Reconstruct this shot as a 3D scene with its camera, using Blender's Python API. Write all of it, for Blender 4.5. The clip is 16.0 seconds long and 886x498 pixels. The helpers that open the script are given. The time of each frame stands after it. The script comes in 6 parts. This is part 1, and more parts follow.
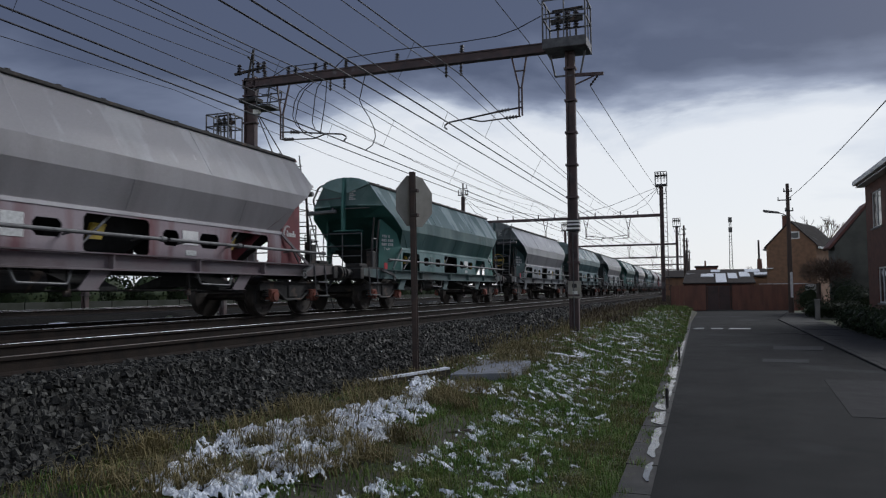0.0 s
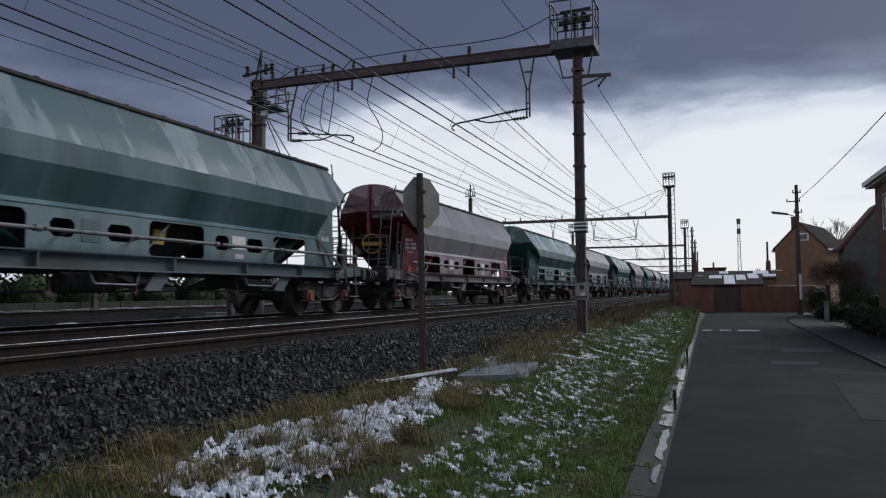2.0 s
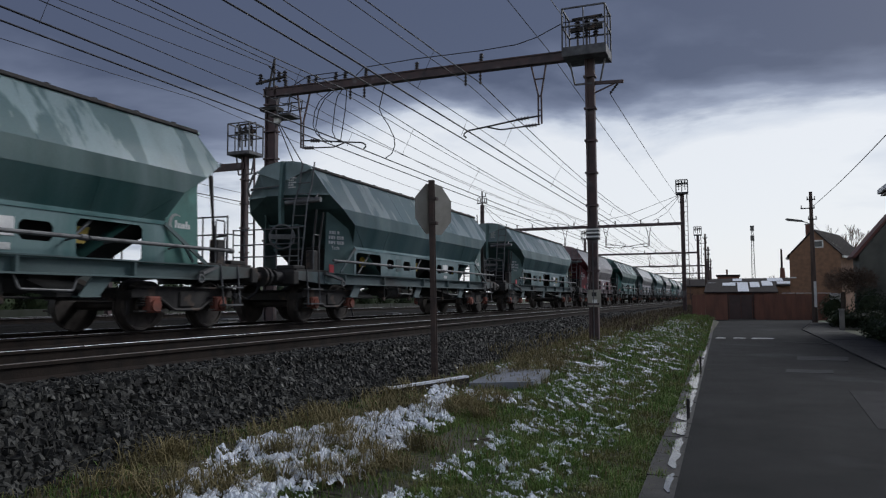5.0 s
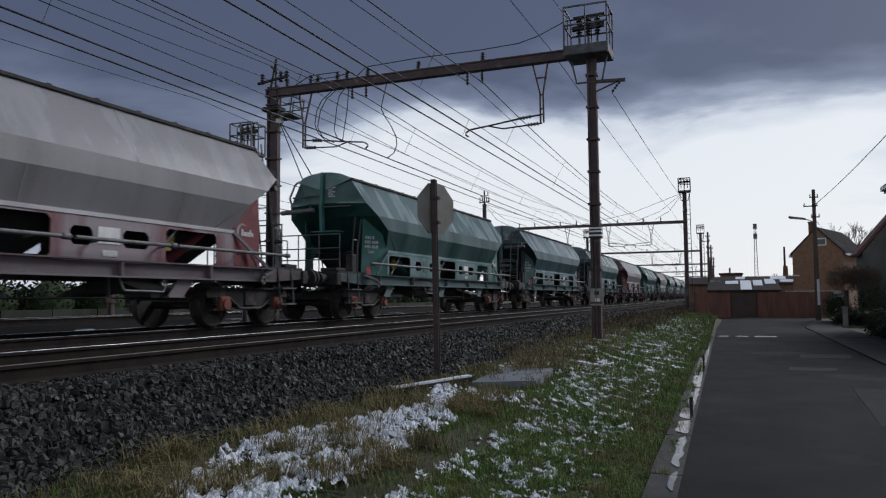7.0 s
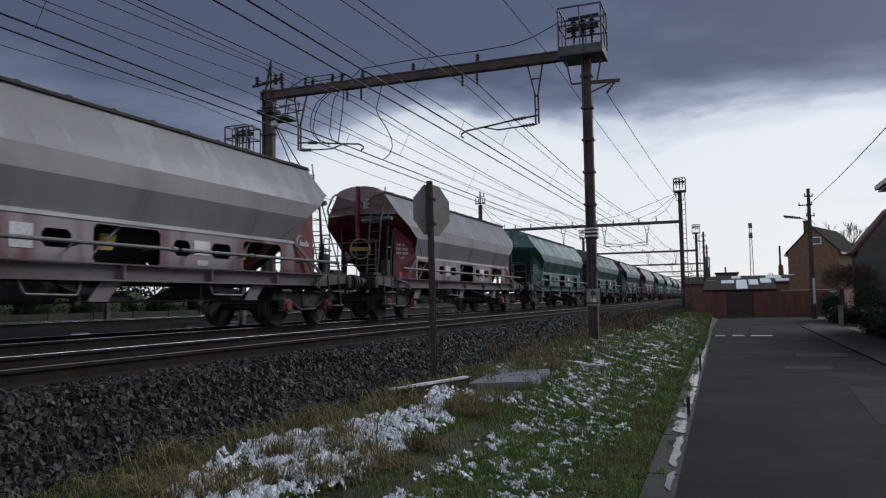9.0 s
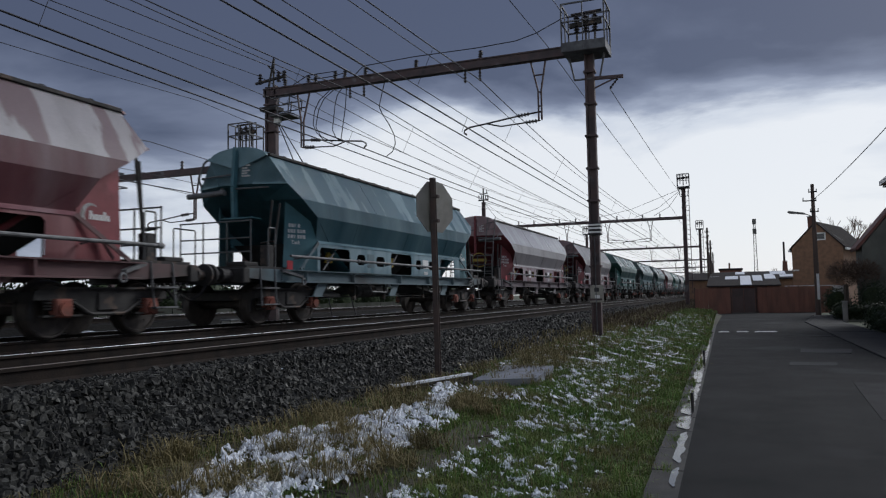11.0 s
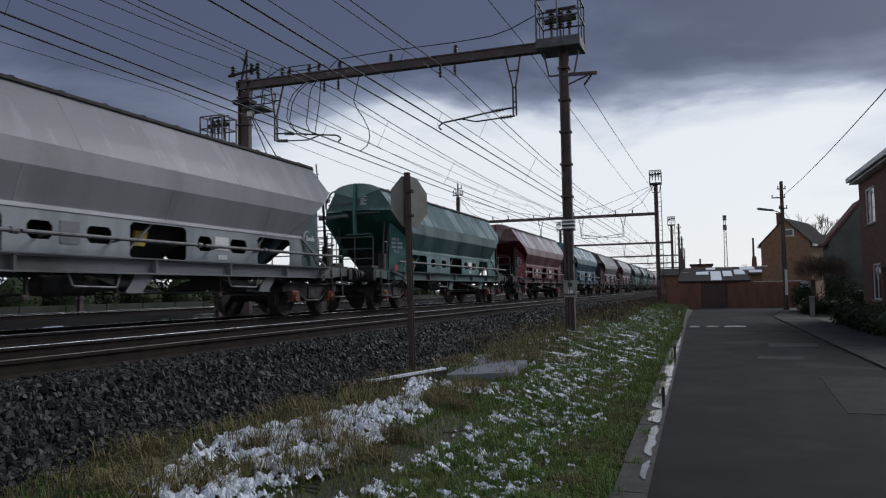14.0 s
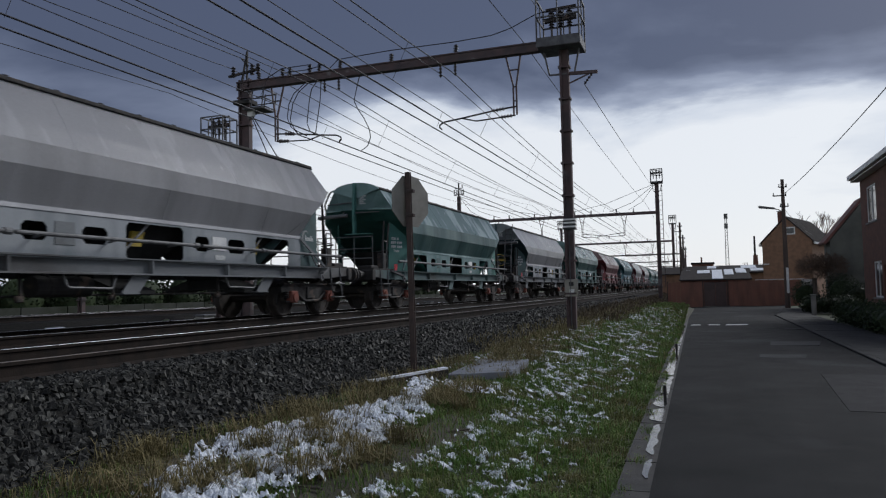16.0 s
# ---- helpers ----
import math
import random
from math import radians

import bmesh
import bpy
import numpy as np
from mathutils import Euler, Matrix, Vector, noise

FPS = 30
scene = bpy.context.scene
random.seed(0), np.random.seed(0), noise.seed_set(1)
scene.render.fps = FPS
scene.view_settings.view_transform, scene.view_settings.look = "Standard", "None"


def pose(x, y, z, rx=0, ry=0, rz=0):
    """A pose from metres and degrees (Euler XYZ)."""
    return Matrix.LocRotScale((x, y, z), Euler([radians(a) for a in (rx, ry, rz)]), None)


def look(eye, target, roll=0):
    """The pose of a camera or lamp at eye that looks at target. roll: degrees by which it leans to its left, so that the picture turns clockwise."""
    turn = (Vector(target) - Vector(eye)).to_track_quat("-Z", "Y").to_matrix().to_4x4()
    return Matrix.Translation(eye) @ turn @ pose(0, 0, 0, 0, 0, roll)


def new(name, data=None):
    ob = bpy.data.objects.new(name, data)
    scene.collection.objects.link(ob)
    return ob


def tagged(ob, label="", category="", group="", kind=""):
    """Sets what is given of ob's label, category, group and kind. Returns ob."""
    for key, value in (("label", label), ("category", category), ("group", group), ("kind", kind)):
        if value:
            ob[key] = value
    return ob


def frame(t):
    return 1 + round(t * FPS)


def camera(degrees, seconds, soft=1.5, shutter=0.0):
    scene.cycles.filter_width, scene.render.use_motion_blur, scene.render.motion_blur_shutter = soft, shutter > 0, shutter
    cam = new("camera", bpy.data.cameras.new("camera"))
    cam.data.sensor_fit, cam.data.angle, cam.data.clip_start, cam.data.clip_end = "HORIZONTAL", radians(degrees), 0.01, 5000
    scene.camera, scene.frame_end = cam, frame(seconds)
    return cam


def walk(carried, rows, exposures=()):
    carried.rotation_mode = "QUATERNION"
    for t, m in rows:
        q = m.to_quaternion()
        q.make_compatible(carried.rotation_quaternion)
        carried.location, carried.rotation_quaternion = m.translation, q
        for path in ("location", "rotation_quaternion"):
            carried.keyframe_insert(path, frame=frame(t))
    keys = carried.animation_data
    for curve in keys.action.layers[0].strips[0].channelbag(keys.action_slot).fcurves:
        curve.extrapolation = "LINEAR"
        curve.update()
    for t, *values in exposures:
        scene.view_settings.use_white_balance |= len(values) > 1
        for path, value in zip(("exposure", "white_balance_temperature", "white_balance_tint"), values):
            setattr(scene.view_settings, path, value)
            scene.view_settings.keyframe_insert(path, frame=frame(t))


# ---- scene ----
cam = camera(62.0, 16.0, soft=1.2, shutter=0.15)
EYE = (0.0, 0.0, 1.6)
TURNS = [(0.0, 93.24, 0.46, 20.06), (0.5, 93.31, 0.39, 20.26), (1.0, 93.33, 0.33, 20.32), (1.5, 93.36, 0.27, 20.22), (2.0, 93.34, 0.36, 20.62), (2.5, 93.18, 0.31, 20.71), (3.0, 93.25, 0.30, 20.97), (3.5, 93.44, 0.19, 21.46), (4.0, 93.63, 0.21, 21.46), (6.5, 94.02, 0.39, 21.71), (7.0, 93.82, 0.45, 21.73), (7.5, 93.84, 0.62, 21.54), (8.0, 93.89, 0.80, 21.21), (8.5, 93.91, 0.90, 21.31), (9.0, 93.93, 0.87, 21.46), (11.5, 93.60, 1.06, 21.74), (12.0, 93.48, 0.91, 21.54), (12.5, 93.40, 1.04, 21.45), (12.7, 93.37, 1.03, 20.93), (12.9, 93.33, 1.02, 20.37), (12.94, 93.32, 1.02, 20.25), (12.97, 93.28, 1.00, 19.40), (13.0, 93.27, 1.00, 19.37), (13.5, 93.18, 1.01, 19.67), (14.0, 93.26, 0.96, 19.73), (14.5, 93.26, 1.14, 19.83), (15.0, 93.34, 1.23, 19.77), (15.5, 93.15, 0.85, 19.89), (16.0, 93.23, 1.20, 19.83)]
walk(cam, [(t, pose(*EYE, rx, ry, rz)) for t, rx, ry, rz in TURNS], exposures=[(0.0, -0.18), (16.0, -0.18)])

# ---------------------------------------------------------------- sky and sun
world = bpy.data.worlds.new("sky")
scene.world = world
world.use_nodes = True


def build_sky():
    nt = world.node_tree
    nt.nodes.clear()
    N, L = nt.nodes.new, nt.links.new

    def math_node(op, a, b=None, clamp=False):
        n = N("ShaderNodeMath")
        n.operation, n.use_clamp = op, clamp
        for i, v in enumerate((a, b)):
            if v is None:
                continue
            if isinstance(v, (int, float)):
                n.inputs[i].default_value = v
            else:
                L(v, n.inputs[i])
        return n.outputs[0]

    tc = N("ShaderNodeTexCoord").outputs["Generated"]
    sep = N("ShaderNodeSeparateXYZ")
    L(tc, sep.inputs[0])
    x, y, z = sep.outputs
    # flat cloud deck: the direction projected on a plane overhead
    den = math_node("ADD", math_node("MAXIMUM", z, 0.0), 0.16)
    comb = N("ShaderNodeCombineXYZ")
    L(math_node("DIVIDE", x, den), comb.inputs[0])
    L(math_node("DIVIDE", y, den), comb.inputs[1])
    noise_tex = N("ShaderNodeTexNoise")
    noise_tex.inputs["Scale"].default_value = 1.05
    noise_tex.inputs["Detail"].default_value = 7
    noise_tex.inputs["Roughness"].default_value = 0.52
    noise_tex.inputs["Distortion"].default_value = 0.25
    L(comb.outputs[0], noise_tex.inputs["Vector"])
    fine = math_node("MULTIPLY", math_node("SUBTRACT", noise_tex.outputs[0], 0.5), SKY_NOISE)
    # the thin, bright part of the deck lies low over the far end of the line
    side = math_node("DIVIDE", x, math_node("MAXIMUM", y, 0.05))
    q = math_node("DIVIDE", math_node("SUBTRACT", side, GLOW[0]), GLOW[1])
    wide = math_node("POWER", 2.718, math_node("MULTIPLY", math_node("MULTIPLY", q, q), -1.0))
    lift = math_node("MULTIPLY", fine, -0.22)
    lower = math_node("SUBTRACT", 1.0, math_node("DIVIDE", math_node("SUBTRACT", math_node("ADD", math_node("ADD", z, lift), math_node("MULTIPLY", math_node("MAXIMUM", side, -1.5), GLOW[5])), GLOW[2]), GLOW[3]), True)
    ease = N("ShaderNodeMapRange")
    ease.interpolation_type = "SMOOTHSTEP"
    L(lower, ease.inputs["Value"])
    ahead = math_node("MULTIPLY", math_node("MULTIPLY", wide, ease.outputs[0]), GLOW[4])
    low = math_node("SUBTRACT", 1.0, math_node("MULTIPLY", math_node("MAXIMUM", z, 0.0), 2.2), True)
    behind = math_node("SUBTRACT", 1.0, math_node("MULTIPLY", math_node("MAXIMUM", z, 0.0), 1.1), True)
    back = math_node("MULTIPLY", math_node("MULTIPLY", math_node("SUBTRACT", 0.1, y, True), behind), BACK)
    fac = math_node("ADD", math_node("ADD", ahead, fine), math_node("MULTIPLY", low, 0.36))
    fac = math_node("ADD", fac, back)
    ramp = N("ShaderNodeValToRGB")
    e = ramp.color_ramp.elements
    e[0].position, e[0].color = 0.12, (0.072, 0.086, 0.145, 1)
    e[1].position, e[1].color = 0.86, (0.84, 0.87, 0.92, 1)
    for p, c in ((0.36, (0.17, 0.198, 0.29, 1)), (0.52, (0.34, 0.385, 0.50, 1)), (0.66, (0.66, 0.71, 0.80, 1))):
        k = e.new(p)
        k.color = c
    L(fac, ramp.inputs[0])
    clear = N("ShaderNodeTexSky")
    clear.sky_type, clear.sun_disc = "NISHITA", False
    clear.sun_elevation, clear.sun_rotation = radians(SUN_EL), radians(SUN_AZ)
    bg1, bg2 = N("ShaderNodeBackground"), N("ShaderNodeBackground")
    L(ramp.outputs[0], bg1.inputs[0])
    bg1.inputs[1].default_value = SKY
    L(clear.outputs[0], bg2.inputs[0])
    bg2.inputs[1].default_value = 0.012
    add = N("ShaderNodeAddShader")
    L(bg1.outputs[0], add.inputs[0])
    L(bg2.outputs[0], add.inputs[1])
    L(add.outputs[0], N("ShaderNodeOutputWorld").inputs[0])


SKY, SKY_NOISE, BACK = 1.0, 1.0, 1.25
GLOW = (-0.25, 0.85, 0.15, 0.18, 0.78, -0.035)
SUN_EL, SUN_AZ = 36.0, 34.0
build_sky()
sun = new("sun", bpy.data.lights.new("sun", "SUN"))
sun.data.energy, sun.data.angle, sun.data.color = 2.5, radians(24), (0.95, 0.97, 1.0)
sun.matrix_world = look((45, 67, 58), (0, 0, 0))

# ---------------------------------------------------------------- materials


def surface(name, base, other=None, rough=0.7, metal=0.0, scale=6.0, grain=60.0, mix=(0.4, 0.65), bump=0.15, stretch=(1, 1, 1),
            space="Object", third=None, third_mix=(0.58, 0.66), third_scale=2.0, vary=0.0, spec=0.5):
    """Two colours mixed by broad noise, a third one in patches, fine grain in the relief."""
    m = bpy.data.materials.new(name)
    m.use_nodes = True
    nt = m.node_tree
    N, L = nt.nodes.new, nt.links.new
    b = nt.nodes["Principled BSDF"]
    b.inputs["Roughness"].default_value, b.inputs["Metallic"].default_value = rough, metal
    b.inputs["Specular IOR Level"].default_value = spec
    tc = N("ShaderNodeTexCoord")
    mp = N("ShaderNodeMapping")
    mp.inputs["Scale"].default_value = stretch
    L(tc.outputs[space], mp.inputs[0])

    def noise_at(s, detail=6.0):
        n = N("ShaderNodeTexNoise")
        n.inputs["Scale"].default_value, n.inputs["Detail"].default_value = s, detail
        L(mp.outputs[0], n.inputs["Vector"])
        return n.outputs[0]

    def ramp_of(v, lo, hi):
        r = N("ShaderNodeMapRange")
        r.inputs["From Min"].default_value, r.inputs["From Max"].default_value = lo, hi
        L(v, r.inputs["Value"])
        return r.outputs[0]

    def blend(fac, a, c):
        n = N("ShaderNodeMix")
        n.data_type = "RGBA"
        L(fac, n.inputs["Factor"])
        for sock, v in ((n.inputs[6], a), (n.inputs[7], c)):
            if isinstance(v, tuple):
                sock.default_value = (*v, 1)
            else:
                L(v, sock)
        return n.outputs[2]

    other = other or tuple(c * 0.72 for c in base)
    col = blend(ramp_of(noise_at(scale), *mix), tuple(base), tuple(other))
    if third:
        col = blend(ramp_of(noise_at(third_scale, 8.0), *third_mix), col, tuple(third))
    g = noise_at(grain, 3.0)
    hsv = N("ShaderNodeHueSaturation")
    L(col, hsv.inputs["Color"])
    val = ramp_of(g, 0.0, 1.0)
    add = N("ShaderNodeMath")
    add.operation = "MULTIPLY_ADD"
    L(val, add.inputs[0])
    add.inputs[1].default_value, add.inputs[2].default_value = 0.5, 0.75
    if vary:
        info = N("ShaderNodeNewGeometry")
        v2 = N("ShaderNodeMath")
        v2.operation = "MULTIPLY_ADD"
        L(info.outputs["Random Per Island"], v2.inputs[0])
        v2.inputs[1].default_value, v2.inputs[2].default_value = vary * 2, 1 - vary
        v3 = N("ShaderNodeMath")
        v3.operation = "MULTIPLY"
        L(add.outputs[0], v3.inputs[0])
        L(v2.outputs[0], v3.inputs[1])
        L(v3.outputs[0], hsv.inputs["Value"])
    else:
        L(add.outputs[0], hsv.inputs["Value"])
    L(hsv.outputs[0], b.inputs["Base Color"])
    rr = N("ShaderNodeMapRange")
    rr.inputs["To Min"].default_value, rr.inputs["To Max"].default_value = max(0.05, rough - 0.12), min(1, rough + 0.12)
    L(noise_at(scale * 2.3), rr.inputs["Value"])
    L(rr.outputs[0], b.inputs["Roughness"])
    if bump:
        bp = N("ShaderNodeBump")
        bp.inputs["Strength"].default_value, bp.inputs["Distance"].default_value = bump, 0.02
        L(g, bp.inputs["Height"])
        L(bp.outputs[0], b.inputs["Normal"])
    return m


STREAK = (1.0, 1.6, 0.22)
M = dict(
    asphalt=surface("asphalt", (0.021, 0.022, 0.023), (0.013, 0.014, 0.0145), 0.88, spec=0.12, scale=0.7, grain=240, bump=0.35, third=(0.034, 0.035, 0.038), third_scale=0.35),
    asphalt_patch=surface("asphalt_patch", (0.056, 0.056, 0.060), (0.040, 0.040, 0.043), 0.9, spec=0.12, scale=3, grain=200, bump=0.3),
    concrete=surface("concrete", (0.24, 0.235, 0.225), (0.16, 0.16, 0.155), 0.8, scale=2.5, grain=90, bump=0.25),
    wet_gutter=surface("wet_gutter", (0.034, 0.031, 0.028), (0.015, 0.0145, 0.014), 0.6, spec=0.3, scale=2.2, grain=80, bump=0.2),
    paving=surface("paving", (0.040, 0.040, 0.040), (0.026, 0.026, 0.026), 0.85, spec=0.2, scale=2.5, grain=90, bump=0.25),
    water=surface("water", (0.04, 0.04, 0.042), None, 0.13, spec=1.0, scale=3, grain=20, bump=0.02),
    soil=surface("soil", (0.060, 0.052, 0.036), (0.030, 0.034, 0.018), 0.95, scale=2.2, grain=45, bump=0.8, third=(0.05, 0.075, 0.022), third_scale=1.1),
    field=surface("field", (0.045, 0.062, 0.026), (0.065, 0.060, 0.036), 0.95, scale=0.25, grain=8, bump=0.6),
    ballast_bed=surface("ballast_bed", (0.021, 0.020, 0.018), (0.011, 0.0105, 0.010), 0.95, spec=0.1, scale=14, grain=22, bump=1.0),
    stone=surface("stone", (0.040, 0.040, 0.036), (0.009, 0.0088, 0.008), 0.6, spec=0.2, third=(0.085, 0.084, 0.076), third_scale=11, third_mix=(0.60, 0.66), scale=9, grain=70, bump=0.3, vary=0.7),
    grass=surface("grass", (0.085, 0.160, 0.030), (0.150, 0.220, 0.058), 0.75, third=(0.145, 0.135, 0.048), third_scale=1.3, third_mix=(0.50, 0.68), scale=1.5, grain=30, bump=0, vary=0.4, spec=0.25),
    dry_grass=surface("dry_grass", (0.21, 0.175, 0.085), (0.13, 0.112, 0.055), 0.85, scale=2.0, grain=30, bump=0, vary=0.35, spec=0.2),
    snow=surface("snow", (0.78, 0.81, 0.86), (0.62, 0.66, 0.72), 0.6, scale=8, grain=80, bump=0.3),
    rail_steel=surface("rail_steel", (0.42, 0.42, 0.43), (0.30, 0.29, 0.29), 0.30, 1.0, scale=4, grain=90, bump=0.05),
    rail_dull=surface("rail_dull", (0.10, 0.085, 0.075), (0.06, 0.052, 0.048), 0.5, 0.5, scale=5, grain=60, bump=0.1),
    rail_rust=surface("rail_rust", (0.024, 0.018, 0.015), (0.014, 0.012, 0.011), 0.9, spec=0.15, scale=5, grain=60, bump=0.3),
    sleeper=surface("sleeper", (0.040, 0.036, 0.033), (0.022, 0.020, 0.018), 0.95, spec=0.1, scale=5, grain=50, bump=0.3),
    mast_steel=surface("mast_steel", (0.085, 0.055, 0.056), (0.055, 0.042, 0.046), 0.7, 0.1, scale=3, grain=40, bump=0.2, third=(0.13, 0.12, 0.125), third_scale=1.3),
    cage_steel=surface("cage_steel", (0.105, 0.108, 0.115), (0.06, 0.06, 0.068), 0.6, 0.3, scale=5, grain=60, bump=0.1),
    insulator=surface("insulator", (0.045, 0.035, 0.035), (0.03, 0.025, 0.028), 0.3, scale=8, grain=60, bump=0),
    wire=surface("wire", (0.035, 0.035, 0.042), (0.025, 0.025, 0.03), 0.5, 0.3, scale=3, grain=40, bump=0),
    sign_back=surface("sign_back", (0.29, 0.275, 0.245), (0.22, 0.21, 0.185), 0.5, 0.3, scale=4, grain=120, bump=0.05),
    rust_post=surface("rust_post", (0.070, 0.046, 0.040), (0.044, 0.033, 0.031), 0.8, scale=6, grain=60, bump=0.2),
    white_enamel=surface("white_enamel", (0.75, 0.75, 0.74), (0.6, 0.6, 0.6), 0.4, scale=6, grain=90, bump=0.05),
    black_mark=surface("black_mark", (0.02, 0.02, 0.022), None, 0.6, bump=0),
    slab=surface("slab", (0.19, 0.205, 0.24), (0.13, 0.142, 0.17), 0.6, scale=3, grain=80, bump=0.2),
    brick_red=surface("brick_red", (0.17, 0.075, 0.052), (0.115, 0.055, 0.042), 0.85, scale=3, grain=50, bump=0.2),
    brick_brown=surface("brick_brown", (0.25, 0.140, 0.085), (0.18, 0.105, 0.066), 0.85, scale=3, grain=50, bump=0.2),
    mossy_concrete=surface("mossy_concrete", (0.050, 0.053, 0.046), (0.026, 0.032, 0.020), 0.9, spec=0.2, scale=0.8, grain=30, bump=0.2),
    bank_turf=surface("bank_turf", (0.030, 0.048, 0.018), (0.046, 0.050, 0.026), 0.95, spec=0.1, scale=0.9, grain=14, bump=0.6),
    render_grey=surface("render_grey", (0.12, 0.125, 0.11), (0.085, 0.09, 0.08), 0.9, scale=1.2, grain=40, bump=0.2),
    roof_tile=surface("roof_tile", (0.040, 0.034, 0.033), (0.026, 0.023, 0.023), 0.95, spec=0.1, scale=3, grain=30, bump=0.3),
    roof_red=surface("roof_red", (0.15, 0.062, 0.052), (0.10, 0.048, 0.042), 0.8, scale=3, grain=30, bump=0.3),
    white_paint=surface("white_paint", (0.74, 0.74, 0.73), (0.6, 0.6, 0.6), 0.5, scale=3, grain=60, bump=0.05),
    road_paint=surface("road_paint", (0.6, 0.6, 0.6), (0.35, 0.35, 0.35), 0.6, scale=6, grain=40, bump=0.1),
    fence_panel=surface("fence_panel", (0.21, 0.090, 0.062), (0.145, 0.068, 0.050), 0.7, scale=2, grain=40, bump=0.1, stretch=(1, 1, 0.3)),
    gate_panel=surface("gate_panel", (0.075, 0.045, 0.042), (0.055, 0.036, 0.034), 0.6, scale=2, grain=40, bump=0.1),
    bark=surface("bark", (0.085, 0.068, 0.055), (0.05, 0.042, 0.036), 0.9, scale=8, grain=40, bump=0.6),
    twig=surface("twig", (0.12, 0.082, 0.058), (0.085, 0.06, 0.045), 0.9, scale=8, grain=40, bump=0),
    leaf=surface("leaf", (0.018, 0.030, 0.013), (0.030, 0.040, 0.018), 0.6, scale=4, grain=30, bump=0, vary=0.4, spec=0.15),
    brush=surface("brush", (0.115, 0.088, 0.058), (0.075, 0.060, 0.040), 0.9, scale=2, grain=30, bump=0, vary=0.4, spec=0.2),
    wood_pole=surface("wood_pole", (0.10, 0.072, 0.058), (0.065, 0.048, 0.042), 0.85, scale=4, grain=40, bump=0.4, stretch=(1, 1, 0.15)),
    lamp_grey=surface("lamp_grey", (0.10, 0.10, 0.10), None, 0.5, 0.2, bump=0.05),
    # wagon running gear and fittings
    iron=surface("iron", (0.036, 0.033, 0.032), (0.020, 0.019, 0.019), 0.75, 0.2, scale=4, grain=40, bump=0.25, third=(0.085, 0.06, 0.048), third_scale=3),
    wheel_steel=surface("wheel_steel", (0.062, 0.052, 0.047), (0.036, 0.031, 0.029), 0.6, 0.4, scale=6, grain=50, bump=0.2),
    rail_pipe=surface("rail_pipe", (0.15, 0.153, 0.157), (0.08, 0.08, 0.084), 0.6, 0.2, scale=5, grain=60, bump=0.1),
    rust_red=surface("rust_red", (0.21, 0.055, 0.035), (0.12, 0.045, 0.033), 0.8, scale=6, grain=50, bump=0.2),
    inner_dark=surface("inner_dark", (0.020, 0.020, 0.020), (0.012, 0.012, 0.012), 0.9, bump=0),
    yellow=surface("yellow", (0.40, 0.29, 0.03), (0.26, 0.18, 0.03), 0.6, scale=6, grain=60, bump=0.05),
    signal_red=surface("signal_red", (0.55, 0.05, 0.07), (0.42, 0.04, 0.05), 0.5, bump=0.05),
    stencil=surface("stencil", (0.62, 0.63, 0.63), (0.45, 0.46, 0.46), 0.7, scale=20, grain=120, bump=0),
)
glass = bpy.data.materials.new("window_glass")
glass.use_nodes = True
gb = glass.node_tree.nodes["Principled BSDF"]
gb.inputs["Base Color"].default_value, gb.inputs["Roughness"].default_value = (0.03, 0.035, 0.04, 1), 0.06
M["glass"] = glass


def livery(tag, hull, wash_sheen, skirt, skirt_dirt, end):
    """The painted metal of one colour scheme: washed-out hull, upper faces paled by fading and painted-in sky sheen,
    streaked skirt, end plates, sole bars.
    """
    return dict(
        hull=surface(tag + "_hull", hull, tuple(c * 0.8 for c in hull), 0.36, spec=0.6, scale=1.3, grain=70, bump=0.08, stretch=STREAK, third=tuple(0.6 * a + 0.4 * b for a, b in zip(hull, wash_sheen)), third_scale=0.5, third_mix=(0.42, 0.70)),
        # upper faces: dusty fading, plus bright sky reflection mixed into the base colour
        upper=surface(tag + "_upper", wash_sheen, tuple(c * 0.85 for c in wash_sheen), 0.22, spec=1.0, scale=1.6, grain=60, bump=0.08, stretch=STREAK, third=tuple(0.62 * a + 0.38 * b for a, b in zip(hull, wash_sheen)), third_scale=0.8, third_mix=(0.50, 0.535)),
        skirt=surface(tag + "_skirt", skirt, tuple(c * 0.75 for c in skirt), 0.65, scale=2.2, grain=60, bump=0.1, stretch=STREAK, third=skirt_dirt, third_scale=1.1, third_mix=(0.35, 0.54)),
        cap=surface(tag + "_cap", tuple(0.55 * a + 0.30 * b for a, b in zip(end, wash_sheen)), tuple(0.75 * a + 0.12 * b for a, b in zip(end, wash_sheen)), 0.6, scale=1.4, grain=60, bump=0.1, third=tuple(0.6 * c for c in wash_sheen), third_scale=1.1),
        head=surface(tag + "_head", tuple(0.5 * a + 0.36 * b for a, b in zip(end, wash_sheen)), tuple(0.5 * a + 0.2 * b for a, b in zip(end, wash_sheen)), 0.6, scale=1.8, grain=60, bump=0.1, third=tuple(0.8 * c for c in end), third_scale=1.4, third_mix=(0.55, 0.68)),
        end=surface(tag + "_end", end, tuple(c * 0.7 for c in end), 0.65, scale=2.0, grain=60, bump=0.1, third=tuple(c * 1.15 + 0.004 for c in end), third_scale=1.2),
        sole=surface(tag + "_sole", tuple(0.5 * c + 0.02 for c in skirt_dirt), tuple(0.4 * c + 0.3 * d for c, d in zip(skirt, skirt_dirt)), 0.7, third=(0.055, 0.048, 0.045), third_scale=1.0, third_mix=(0.44, 0.62), scale=2.0, grain=60, bump=0.1, stretch=(1, 0.5, 1)),
    )


